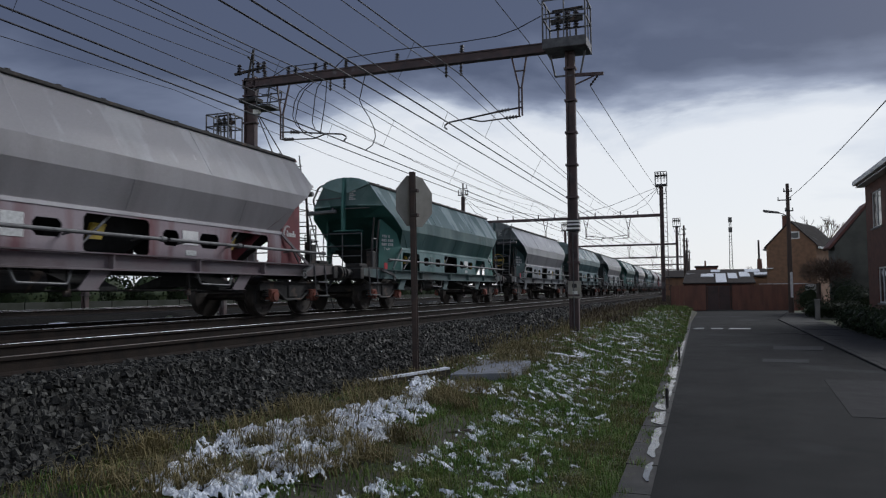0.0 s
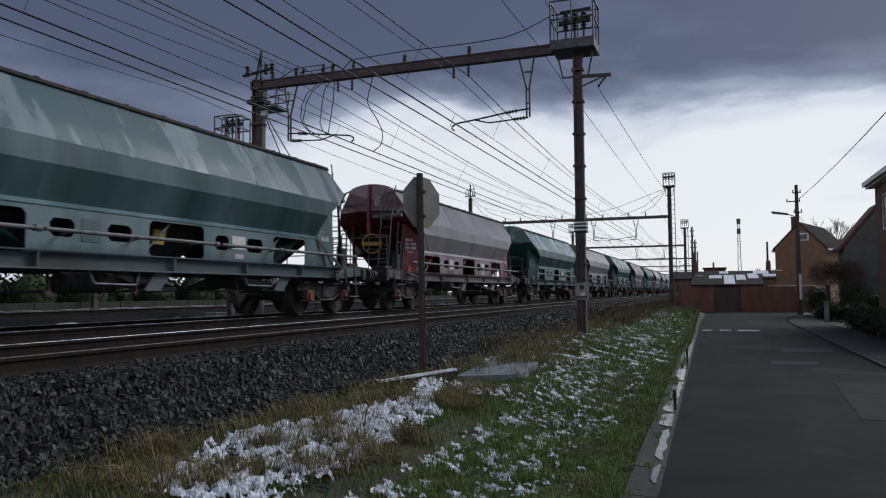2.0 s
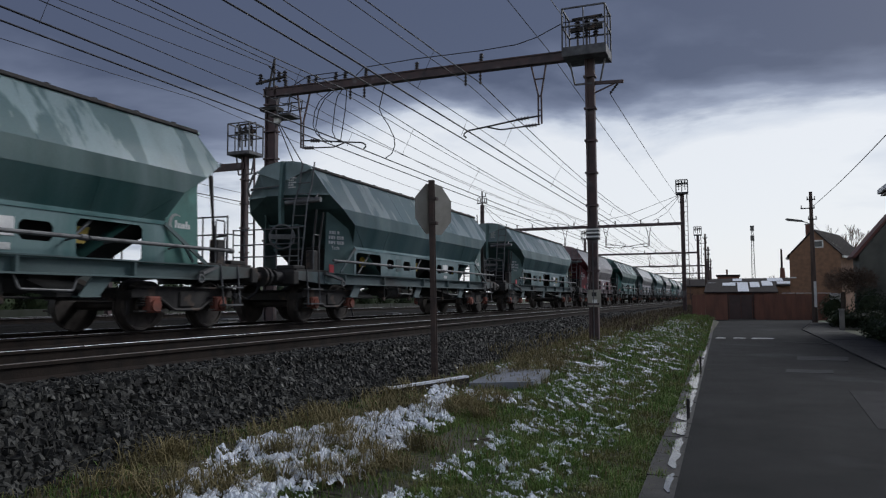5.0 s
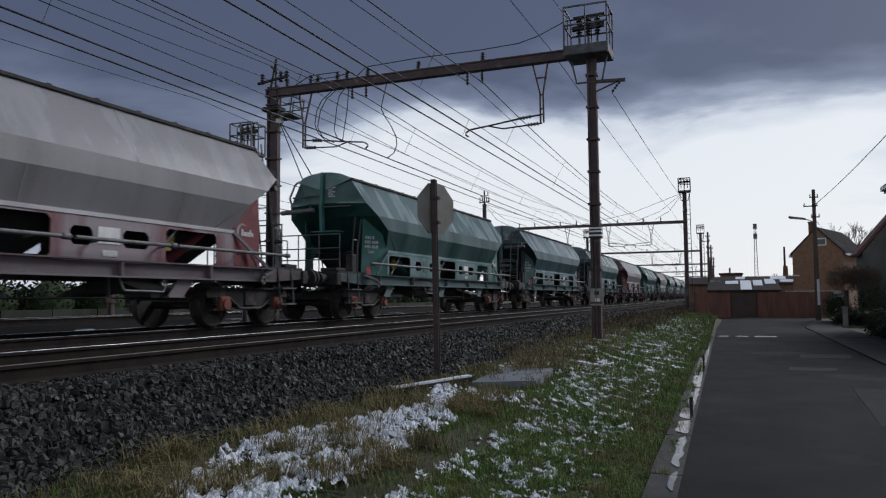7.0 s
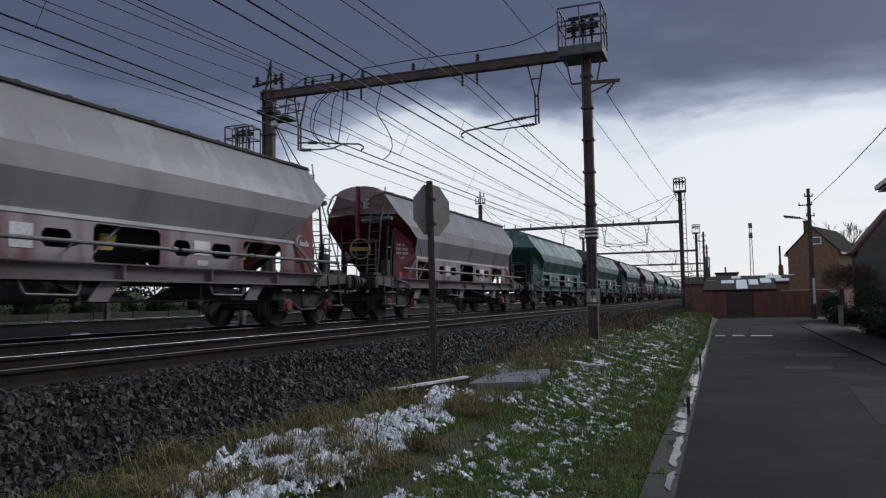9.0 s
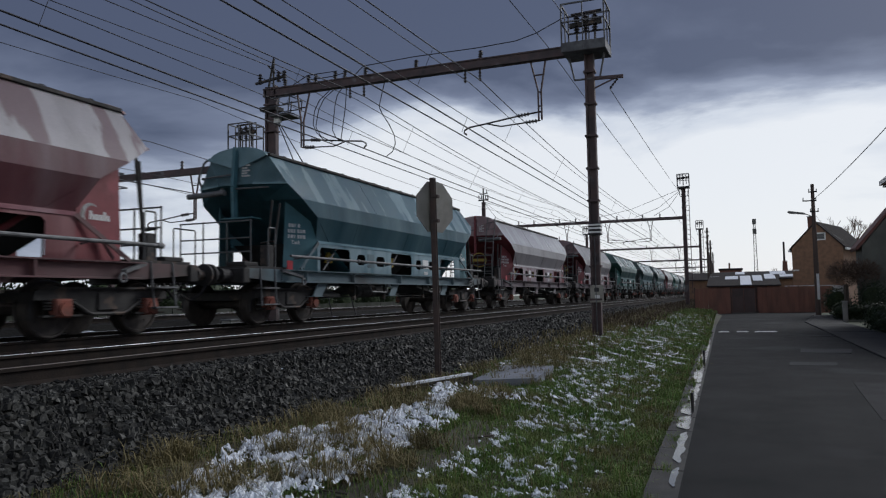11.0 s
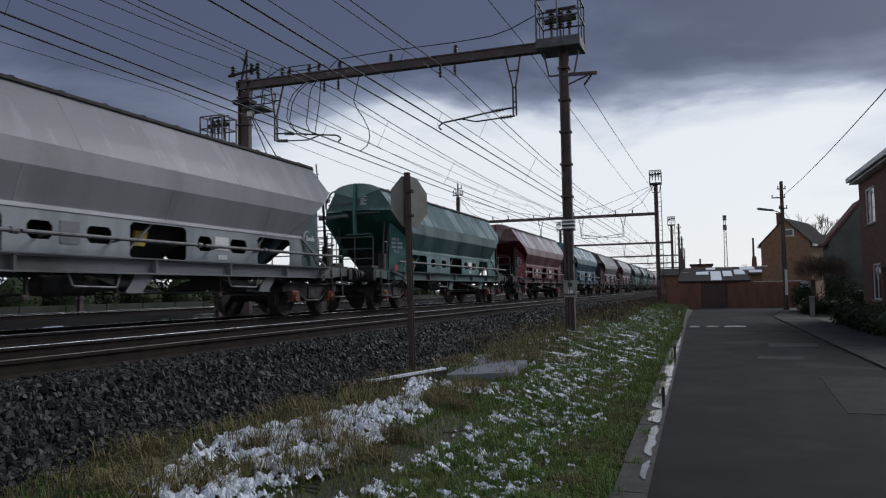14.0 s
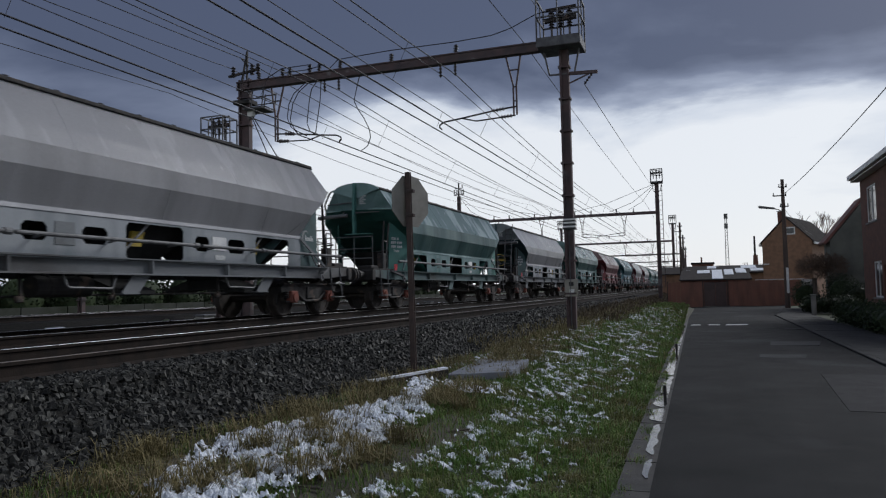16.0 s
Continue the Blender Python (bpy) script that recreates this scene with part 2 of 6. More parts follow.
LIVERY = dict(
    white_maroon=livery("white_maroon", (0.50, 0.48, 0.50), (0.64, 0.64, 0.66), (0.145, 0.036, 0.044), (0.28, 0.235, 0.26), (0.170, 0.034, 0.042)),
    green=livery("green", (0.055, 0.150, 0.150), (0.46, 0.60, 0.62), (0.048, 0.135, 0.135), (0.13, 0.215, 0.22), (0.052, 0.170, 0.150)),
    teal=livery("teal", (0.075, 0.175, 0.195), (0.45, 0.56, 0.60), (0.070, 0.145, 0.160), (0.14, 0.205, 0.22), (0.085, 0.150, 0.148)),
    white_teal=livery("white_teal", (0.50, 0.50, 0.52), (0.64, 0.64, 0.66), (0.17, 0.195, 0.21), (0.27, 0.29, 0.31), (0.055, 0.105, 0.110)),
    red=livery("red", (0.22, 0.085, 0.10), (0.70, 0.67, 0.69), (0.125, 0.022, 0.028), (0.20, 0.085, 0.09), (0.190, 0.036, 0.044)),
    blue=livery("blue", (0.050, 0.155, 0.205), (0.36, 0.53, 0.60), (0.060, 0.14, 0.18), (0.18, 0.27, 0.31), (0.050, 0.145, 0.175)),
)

# ---------------------------------------------------------------- mesh helpers


def box(bm, a, b, bevel=0.0):
    """A block between two corners; bevel rounds its edges."""
    m = Matrix.LocRotScale([(p + q) / 2 for p, q in zip(a, b)], None, [abs(q - p) for p, q in zip(a, b)])
    vs = bmesh.ops.create_cube(bm, size=1, matrix=m)["verts"]
    if bevel:
        es = list({e for v in vs for e in v.link_edges})
        bmesh.ops.bevel(bm, geom=es, offset=bevel, segments=1, affect="EDGES")
    return bm


def tube(bm, p, q, r, r2=None, seg=8, caps=True):
    p, q = Vector(p), Vector(q)
    d = q - p
    m = Matrix.Translation((p + q) / 2) @ d.to_track_quat("Z", "Y").to_matrix().to_4x4()
    bmesh.ops.create_cone(bm, cap_ends=caps, segments=seg, radius1=r, radius2=r if r2 is None else r2, depth=d.length, matrix=m)
    return bm


def sweep(bm, pts, r, seg=6, caps=True):
    """One unbroken round bar through the points."""
    pts = [Vector(p) for p in pts]
    loops = []
    for i, p in enumerate(pts):
        d = (pts[min(i + 1, len(pts) - 1)] - pts[max(i - 1, 0)]).normalized()
        s = d.cross(Vector((0, 0, 1)))
        s = (s if s.length > 0.1 else d.cross(Vector((0, 1, 0)))).normalized()
        u = s.cross(d)
        loops.append([bm.verts.new(p + (s * math.cos(a) + u * math.sin(a)) * r) for a in (2 * math.pi * k / seg for k in range(seg))])
    for A, B in zip(loops, loops[1:]):
        for k in range(seg):
            bm.faces.new((A[k], A[(k + 1) % seg], B[(k + 1) % seg], B[k]))
    if caps:
        bm.faces.new(loops[0][::-1])
        bm.faces.new(loops[-1])
    return bm


def pipe(bm, pts, r, seg=6):
    """A bent bar; each bend gets two close points so that it stays as thick."""
    pts = [Vector(p) for p in pts]
    out = [pts[0]]
    for a, b, c in zip(pts, pts[1:], pts[2:]):
        k = min(1.5 * r, (b - a).length / 3, (c - b).length / 3)
        out += [b + (a - b).normalized() * k, b + (c - b).normalized() * k]
    return sweep(bm, out + [pts[-1]], r, seg)


def beam(bm, p, q, w, h, up=(0, 0, 1)):
    """A square bar from p to q."""
    p, q = Vector(p), Vector(q)
    d = (q - p).normalized()
    s = d.cross(Vector(up))
    s = s.normalized() if s.length > 1e-4 else Vector((1, 0, 0))
    u = s.cross(d)
    vs = [bm.verts.new(e + s * w / 2 * i + u * h / 2 * j) for e in (p, q) for i, j in ((-1, -1), (1, -1), (1, 1), (-1, 1))]
    for f in ((3, 2, 1, 0), (4, 5, 6, 7), (0, 1, 5, 4), (1, 2, 6, 5), (2, 3, 7, 6), (3, 0, 4, 7)):
        bm.faces.new([vs[i] for i in f])
    return bm


def prism(bm, outline, axis, a, b):
    """An outline of (u, v) pairs pulled along an axis from a to b. For x: (y, z), for y: (x, z), for z: (x, y)."""
    def put(u, v, w):
        return {"x": (w, u, v), "y": (u, w, v), "z": (u, v, w)}[axis]
    A = [bm.verts.new(put(u, v, a)) for u, v in outline]
    B = [bm.verts.new(put(u, v, b)) for u, v in outline]
    bm.faces.new(A)
    bm.faces.new(B[::-1])
    n = len(A)
    for i in range(n):
        bm.faces.new((A[i], B[i], B[(i + 1) % n], A[(i + 1) % n]))
    return bm


def ring(bm, centre, axis, R, r, seg=20, small=6):
    centre, axis = Vector(centre), Vector(axis).normalized()
    s = axis.orthogonal().normalized()
    u = axis.cross(s)
    loops = []
    for i in range(seg):
        a = 2 * math.pi * i / seg
        out = s * math.cos(a) + u * math.sin(a)
        loops.append([bm.verts.new(centre + out * (R + r * math.cos(b)) + axis * r * math.sin(b)) for b in (2 * math.pi * j / small for j in range(small))])
    for i in range(seg):
        for j in range(small):
            bm.faces.new((loops[i][j], loops[i][(j + 1) % small], loops[(i + 1) % seg][(j + 1) % small], loops[(i + 1) % seg][j]))
    return bm


def mesh_of(name, bm, material, smooth=False):
    bmesh.ops.recalc_face_normals(bm, faces=bm.faces)
    me = bpy.data.meshes.new(name)
    bm.to_mesh(me)
    bm.free()
    if material:
        me.materials.append(material)
    if smooth:
        for p in me.polygons:
            p.use_smooth = True
    return me


def part(name, bm, material, parent, label="", smooth=False):
    ob = new(name, mesh_of(name, bm, material, smooth))
    ob.parent = parent
    if label:
        ob["label"] = label
    return ob


def empty(name, m=None):
    ob = new(name)
    ob.empty_display_size = 0.2
    if m is not None:
        ob.matrix_basis = m
    return ob


def cloud_mesh(name, verts, faces, material):
    me = bpy.data.meshes.new(name)
    me.from_pydata(verts, [], faces)
    me.materials.append(material)
    return me


# ---------------------------------------------------------------- the line's shape
RAIL_Z, NEAR_TRACK, FAR_TRACK, BACK_TRACK = 1.05, -6.65, -10.65, -21.6
BEND_AT, RADIUS = 30.0, 9000.0


def bend(y):
    """How far the line has swung aside at y."""
    return -max(0.0, y - BEND_AT) ** 2 / (2 * RADIUS)


def bend_turn(y):
    return max(0.0, y - BEND_AT) / RADIUS

# ---------------------------------------------------------------- ground, road, ballast, rails


def ground_z(x, y):
    """Height of the bare ground: road level on the east, a low verge, the track bed's level beyond."""
    if x > -0.95:
        return -0.06
    if x > -4.6:
        u = (-0.95 - x) / 3.65
        swell = 0.42 * min(1.0, max(0.0, (y - 18) / 22)) * max(0.0, min(1.0, (56 - y) / 5)) * min(1.0, u * 5.0) * (1 - 0.5 * u)
        return -0.03 + swell + 0.30 * u * u * (3 - 2 * u) + 0.03 * noise.noise((x * 1.3, y * 0.6, 0))
    if x > -15.5:
        return 0.27
    return 0.27 + min(1.0, (-15.5 - x) / 3) * 0.35


def build_ground():
    xs = [-2500, -600, -200, -90, -50, -30, -24, -20, -17.5, -15.5, -12, -8, -5.2, -4.6] + [-4.4 + 0.25 * i for i in range(15)] + [-0.7, 3.2, 8, 20, 60, 200, 600, 2500]
    ys = [-900, -200, -60, -20, -8, -2] + [0.5 * i for i in range(61)] + [32, 34, 36, 38, 40, 43, 46, 49, 51, 53, 55, 56, 60, 80, 120, 200, 350, 600, 1200, 3500]
    verts = [(x, y, ground_z(x, y)) for y in ys for x in xs]
    n = len(xs)
    faces = [(j * n + i, j * n + i + 1, (j + 1) * n + i + 1, (j + 1) * n + i) for j in range(len(ys) - 1) for i in range(n - 1)]
    me = cloud_mesh("ground", verts, faces, M["soil"])
    me.materials.append(M["field"])
    for p in me.polygons:
        c = p.center
        p.material_index = 1 if (c.x < -15 or c.x > 3.2 or c.y > 60 or c.y < -10) else 0
        p.use_smooth = True
    tagged(new("ground", me), "muddy winter ground with thin grass running to the horizon", "ground", kind="structure")


def road_left(y):
    return -0.395 - 0.016 * y


def build_road():
    ys = [-30, -10] + list(range(0, 60, 2)) + [60, 75]
    bm = bmesh.new()
    prev = None
    for y in ys:
        xr = 3.05 if y < 40 else 3.05 + (y - 40) * 0.12
        row = [bm.verts.new((x, y, 0.03 * (1 - ((x - 1.2) / 2.2) ** 2) if x < 3 else 0.0)) for x in np.linspace(road_left(y), xr, 7)]
        if prev:
            for i in range(6):
                bm.faces.new((prev[i], prev[i + 1], row[i + 1], row[i]))
        prev = row
    road = tagged(new("road", mesh_of("road", bm, M["asphalt"], True)), "narrow damp grey asphalt lane beside the railway verge", "road", kind="structure")
    # wet strip of concrete gutter along the verge, in cast lengths
    strip = empty("gutter")
    tagged(strip, "wet worn concrete gutter strip along the lane's grass edge", "gutter", kind="structure")
    random.seed(5)
    y = 3.0
    while y < 45:
        ln = 1.0 if y < 26 else 3.0
        x0, x1 = road_left(y), road_left(y + ln)
        w0 = 0.27 + 0.012 * random.random()
        bm = bmesh.new()
        prism(bm, [(x0 - w0, y + 0.012), (x0 + 0.005, y + 0.012), (x1 + 0.005, y + ln - 0.012), (x1 - w0, y + ln - 0.012)], "z", -0.08, 0.004 + 0.006 * random.random())
        part("gutter_slab", bm, M["wet_gutter"], strip)
        y += ln
    # meltwater stands in the gutter in broken lengths
    for a, b, w in ((6.4, 7.1, 0.07), (7.3, 8.9, 0.10), (9.1, 10.05, 0.21), (10.15, 11.25, 0.20), (11.4, 13.6, 0.17), (13.8, 16.7, 0.21), (16.9, 20.3, 0.23), (20.6, 25.0, 0.15), (25.4, 31.0, 0.10)):
        fade = lambda y: min(1.0, (y - a) * 5 + 0.25, (b - y) * 5 + 0.25)
        pts = [(road_left(y) - 0.05 - w * fade(y) * (0.74 + 0.22 * noise.noise((y * 2.7, 3, 0)) + 0.12 * noise.noise((y * 9.0, 5, 0))), y) for y in np.linspace(a, b, 34)]
        pts += [(road_left(y) - 0.045 + 0.03 * noise.noise((y * 3.1, 7, 0)) + 0.015 * noise.noise((y * 11.0, 2, 0)), y) for y in np.linspace(b, a, 34)]
        bm = prism(bmesh.new(), pts, "z", 0.0, 0.016)
        tagged(new("puddle", mesh_of("puddle", bm, M["water"])), "long narrow puddle of meltwater along the gutter", "puddle", "puddles in the gutter")
    # repairs and worn white marks lie on the asphalt
    for name, pts, mat, lab in (
            ("asphalt_patch", [(1.42, 20.7), (2.55, 20.7), (2.75, 22.1), (1.52, 22.1)], "asphalt_patch", "pale rectangular asphalt repair on the lane"),
            ("asphalt_patch", [(0.95, 17.2), (1.85, 17.2), (1.95, 18.0), (1.02, 18.0)], "asphalt_patch", "small pale asphalt repair on the lane"),
            ("asphalt_patch", [(1.55, 10.2), (2.95, 10.2), (3.0, 14.2), (1.75, 14.2)], "asphalt_patch_dark", "large dull asphalt repair beside the kerb"),
            ("road_mark", [(0.55, 30.8), (1.3, 30.85), (1.38, 31.25), (1.2, 31.5), (0.62, 31.45)], "road_paint", "worn white paint mark on the lane"),
            ("road_mark", [(-0.1, 30.95), (0.30, 30.85), (0.36, 31.2), (0.1, 31.45), (-0.06, 31.35)], "road_paint", "worn white paint mark on the lane"),
            ("road_mark", [(-0.74, 30.9), (-0.36, 30.95), (-0.40, 31.3), (-0.66, 31.35)], "road_paint", "worn white paint mark on the lane"),
            ("road_mark", [(1.3, 28.6), (3.0, 28.0), (3.0, 28.25), (1.3, 28.8)], "asphalt_patch", "pale sealed joint across the lane")):
        if mat == "asphalt_patch_dark":
            M.setdefault(mat, surface(mat, (0.034, 0.034, 0.036), (0.026, 0.026, 0.028), 0.9, spec=0.12, scale=3, grain=200, bump=0.3))
        bm = bmesh.new()
        prism(bm, pts, "z", 0.0, 0.034)
        tagged(new(name, mesh_of(name, bm, M[mat])), lab, "road marking" if name == "road_mark" else "asphalt repair")
    # kerb stones and pavement on the houses' side
    pave = empty("pavement")
    tagged(pave, "grey concrete pavement with a low kerb before the houses", "pavement", kind="structure")
    y = 8.0
    while y < 52:
        dx = max(0, y - 40) * 0.12
        bm = bmesh.new()
        box(bm, (3.06 + dx, y + 0.008, -0.1), (3.2 + dx, y + 0.992, 0.045), 0.012)
        part("kerb_stone", bm, M["paving"], pave)
        y += 1.0
    for i in range(44):
        bm = bmesh.new()
        dx = max(0, i + 8 - 40) * 0.12
        box(bm, (3.205 + dx, 8 + i + 0.006, -0.1), (4.7 + dx, 9 + i - 0.006, 0.036 + 0.006 * random.random()))
        part("paving_slab", bm, M["paving"], pave)


def along(name, outline, x, z, material, y0=-60.0, y1=620.0, parent=None):
    """A section drawn out along the line, following its bend."""
    ys = [y0, BEND_AT] + [BEND_AT + (y1 - BEND_AT) * (i / 22) for i in range(1, 23)]
    bm = bmesh.new()
    loops = []
    for y in ys:
        loops.append([bm.verts.new((x + bend(y) + u, y, z + v)) for u, v in outline])
    n = len(outline)
    for A, B in zip(loops, loops[1:]):
        for i in range(n):
            bm.faces.new((A[i], A[(i + 1) % n], B[(i + 1) % n], B[i]))
    bm.faces.new(loops[0])
    bm.faces.new(loops[-1][::-1])
    return part(name, bm, material, parent)


def build_track():
    bed = along("ballast_bed", [(2.2, -0.85), (1.3, -0.25), (0.6, -0.205), (-5.2, -0.205), (-6.0, -0.5), (-6.8, -0.85)], NEAR_TRACK, RAIL_Z, M["ballast_bed"])
    tagged(bed, "dark grey crushed stone ballast bank under the rails", "ballast", kind="structure")
    bed2 = along("ballast_bed", [(2.4, -0.6), (1.6, -0.2), (-1.6, -0.2), (-2.4, -0.6)], BACK_TRACK, RAIL_Z, M["ballast_bed"])
    tagged(bed2, "dark ballast of the sidings behind the train", "ballast", kind="structure")
    web = [(-0.07, -0.172), (0.07, -0.172), (0.07, -0.160), (0.012, -0.135), (0.012, -0.045), (0.034, -0.036), (0.034, -0.004), (-0.034, -0.004), (-0.034, -0.036), (-0.012, -0.045), (-0.012, -0.135), (-0.07, -0.160)]
    head = [(-0.032, -0.006), (0.032, -0.006), (0.027, 0.0), (-0.027, 0.0)]
    for x, lab in ((NEAR_TRACK, "empty near track with worn shiny steel rails"), (FAR_TRACK, "track that the freight train runs on"), (BACK_TRACK, "siding track behind the train")):
        track = empty("railway_track")
        tagged(track, lab, "railway track", kind="structure")
        for side in (-1, 1):
            rail = along("rail", web, x + side * 0.7525, RAIL_Z, M["rail_rust"], parent=track)
            along("rail_head", head, x + side * 0.7525, RAIL_Z, M["rail_dull"] if (x == NEAR_TRACK and side > 0) else M["rail_steel"], parent=rail)
        if x < -16:
            continue
        bm = bmesh.new()
        prism(bm, [(-1.25, -0.19), (1.25, -0.19), (1.25, -0.09), (0.95, -0.02), (0.55, -0.02), (0.35, -0.07), (-0.35, -0.07), (-0.55, -0.02), (-0.95, -0.02), (-1.25, -0.09)], "y", -0.13, 0.13)
        me = mesh_of("sleeper", bm, M["sleeper"])
        for i in range(110):
            y = -2 + 0.6 * i
            ob = new("sleeper", me)
            ob.parent = track
            ob.matrix_basis = pose(x + bend(y), y, RAIL_Z - 0.152, 0, 0, -math.degrees(bend_turn(y)))


# ---------------------------------------------------------------- hopper wagon
MESHES = {}


def cached(key, material, make, smooth=False):
    k = (key, material.name)
    if k not in MESHES:
        base = next((MESHES[q] for q in MESHES if q[0] == key), None)
        if base is None:
            MESHES[k] = mesh_of(key, make(), material, smooth)
        else:
            MESHES[k] = base.copy()
            MESHES[k].materials[0] = material
    return MESHES[k]


ARCH = [(0.80, 3.86), (0.68, 3.955), (0.50, 4.02), (0.26, 4.065), (0.0, 4.08), (-0.26, 4.065), (-0.50, 4.02), (-0.68, 3.955), (-0.80, 3.86)]
HOLES = [(-4.78, -3.29, 1.17, 1.80), (-2.89, -2.43, 1.43, 1.71), (-1.77, -1.24, 1.42, 1.70), (-0.83, 0.64, 1.20, 1.84), (0.98, 1.41, 1.42, 1.71), (2.02, 2.60, 1.42, 1.71), (3.01, 4.37, 1.20, 1.82)]


FOLD = {-1: 6.08, 1: 6.45}


def strips(rows, ya):
    """Panels between lengthwise lines: rows of (x, z, rear length, front length)."""
    bm = bmesh.new()
    A = [bm.verts.new((x, -h, z)) for x, z, h, g in rows]
    B = [bm.verts.new((x, g, z)) for x, z, h, g in rows]
    for i in range(len(rows) - 1):
        bm.faces.new((A[i], A[i + 1], B[i + 1], B[i]))
    bmesh.ops.solidify(bm, geom=bm.faces[:], thickness=ya)
    return bm


def make_roof():
    return strips([(x, z, 6.22, 6.22) for x, z in ARCH], 0.02)


def make_upper(side):
    bm = strips([(side * 0.80, 3.86, 6.22, 6.22), (side * 1.217, 3.20, FOLD[-1], FOLD[1]), (side * 1.42, 2.86, 5.75, 5.85)], 0.01)
    # weld seams between the plates
    for y in (-2.0, 2.2):
        beam(bm, (side * 0.812, y, 3.86), (side * 1.426, y, 2.865), 0.014, 0.006, (side, 0, 0.6))
    return bm


def make_hopper(side):
    bm = strips([(side * 1.42, 2.86, 5.75, 5.85), (side * 1.45, 2.49, 5.16, 5.2), (side * 1.24, 1.93, 4.9, 4.9)], 0.01)
    box(bm, (side * 1.20, -4.9, 1.88), (side * 1.30, 4.9, 1.945))
    for y in (-3.1, 0.1, 3.3):
        beam(bm, (side * 1.457, y, 2.49), (side * 1.25, y, 1.95), 0.014, 0.006, (side, 0, 0.3))
    return bm


def make_roof_edge(side):
    bm = bmesh.new()
    box(bm, (side * 0.76, -6.23, 3.835), (side * 0.86, 6.23, 3.905), 0.012)
    for i in range(13):
        box(bm, (side * 0.72, -5.6 + i * 0.93, 3.89), (side * 0.82, -5.52 + i * 0.93, 3.935))
    return bm


def make_end_cap(s):
    """The upright head of an end: arched top, face, folded ribs."""
    bm = bmesh.new()
    top = [bm.verts.new((x, s * 6.22, z)) for x, z in ARCH]
    bm.faces.new(top)
    f = FOLD[s]
    low = [bm.verts.new(p) for p in ((1.217, s * f, 3.20), (0.48, s * (f + 0.28), 3.20), (-0.48, s * (f + 0.28), 3.20), (-1.217, s * f, 3.20))]
    bm.faces.new((top[0], low[0], low[1]))
    bm.faces.new((top[0], low[1], low[2], top[-1]))
    bm.faces.new((top[-1], low[2], low[3]))
    bmesh.ops.solidify(bm, geom=bm.faces[:], thickness=0.01)
    for side in (-1, 1):
        beam(bm, (side * 1.21, s * (f + 0.01), 3.21), (side * 0.47, s * (f + 0.29), 3.21), 0.03, 0.05)
    return bm


def make_head_plate(s):
    """The arched plate on top of an end, standing proud over the face, its lower edges folded."""
    bm = prism(bmesh.new(), [(x, z + 0.012) for x, z in ARCH] + [(-0.09, 3.61), (0.09, 3.61)], "y", s * 6.225, s * 6.29)
    for side in (-1, 1):
        beam(bm, (side * 0.82, s * 6.295, 3.86), (side * 0.08, s * 6.295, 3.61), 0.07, 0.045)
    return bm


def make_corner_pipe(s):
    bm = pipe(bmesh.new(), [(-0.82, s * 6.22, 3.89), (-0.92, s * 6.30, 3.82), (-1.14, s * 6.26, 3.42), (-1.19, s * (FOLD[s] - 0.02), 3.24)], 0.03)
    return bm


def make_cross_bar(s):
    bm = pipe(bmesh.new(), [(-1.02, s * 6.18, 3.42), (-1.0, s * 6.32, 3.42), (-0.06, s * 6.42, 3.44)], 0.02)
    pipe(bm, [(0.06, s * 6.42, 3.10), (0.80, s * 6.22, 3.12)], 0.02)
    return bm


def make_head_marks(s):
    """Rows of small painted marks beside the strut."""
    bm = bmesh.new()
    for r in range(5):
        z = 3.38 + r * 0.062
        for c in range(3 - r % 2):
            x = 0.17 + c * 0.075
            y = 6.286 + (FOLD[s] - 6.0) * (3.9 - z) / 0.7 * 1.0
            box(bm, (x, s * (y - 0.03), z), (x + 0.052, s * (y + 0.006), z + 0.035))
    return bm


def make_end(s):
    """The sloping underside of an end, down to the chutes."""
    bm = bmesh.new()
    f = FOLD[s]
    rows = [(1.217, 3.20, f, f + 0.28), (1.42, 2.86, 5.75, 5.9), (1.45, 2.49, 5.16, 5.2), (1.26, 1.93, 4.30, 4.30), (1.26, 1.22, 3.2, 3.2)]
    prev = None
    for x, z, y, mid in rows:
        cur = [bm.verts.new(p) for p in ((x, s * y, z), (0.48, s * mid, z), (-0.48, s * mid, z), (-x, s * y, z))]
        if prev:
            for k in range(3):
                bm.faces.new((prev[k], cur[k], cur[k + 1], prev[k + 1]))
        prev = cur
    bmesh.ops.solidify(bm, geom=bm.faces[:], thickness=0.01)
    return bm


def make_skirt(side):
    x0, x1 = side * 1.265, side * 1.285
    bm = bmesh.new()
    lo, hi = 1.17, 1.95
    cuts = sorted({-4.9, 4.9, *(h[0] for h in HOLES), *(h[1] for h in HOLES)})
    for a, b in zip(cuts, cuts[1:]):
        hole = next((h for h in HOLES if h[0] <= a and b <= h[1]), None)
        if hole:
            if hole[2] > lo + 0.05:
                box(bm, (x0, a, lo), (x1, b, hole[2]))
            box(bm, (x0, a, hole[3]), (x1, b, hi))
            for yy, d in ((a, 1), (b, -1)):
                for zz, e in ((hole[2], 1), (hole[3], -1)):
                    c = 0.07
                    prism(bm, [(yy, zz), (yy + d * c, zz), (yy, zz + e * c)], "x", x0, x1)
        else:
            box(bm, (x0, a, lo), (x1, b, hi))
    return bm


def on_gusset(u, z, e, side=1, off=0.0):
    """A point on the slanted gusset at a skirt's end: u runs outwards from the skirt."""
    c, d = (0.371, 0.928) if e < 0 else (0.07, 0.9975)
    return Vector((side * (1.277 - c * u + d * off), e * (4.9 + d * u + c * off), z))


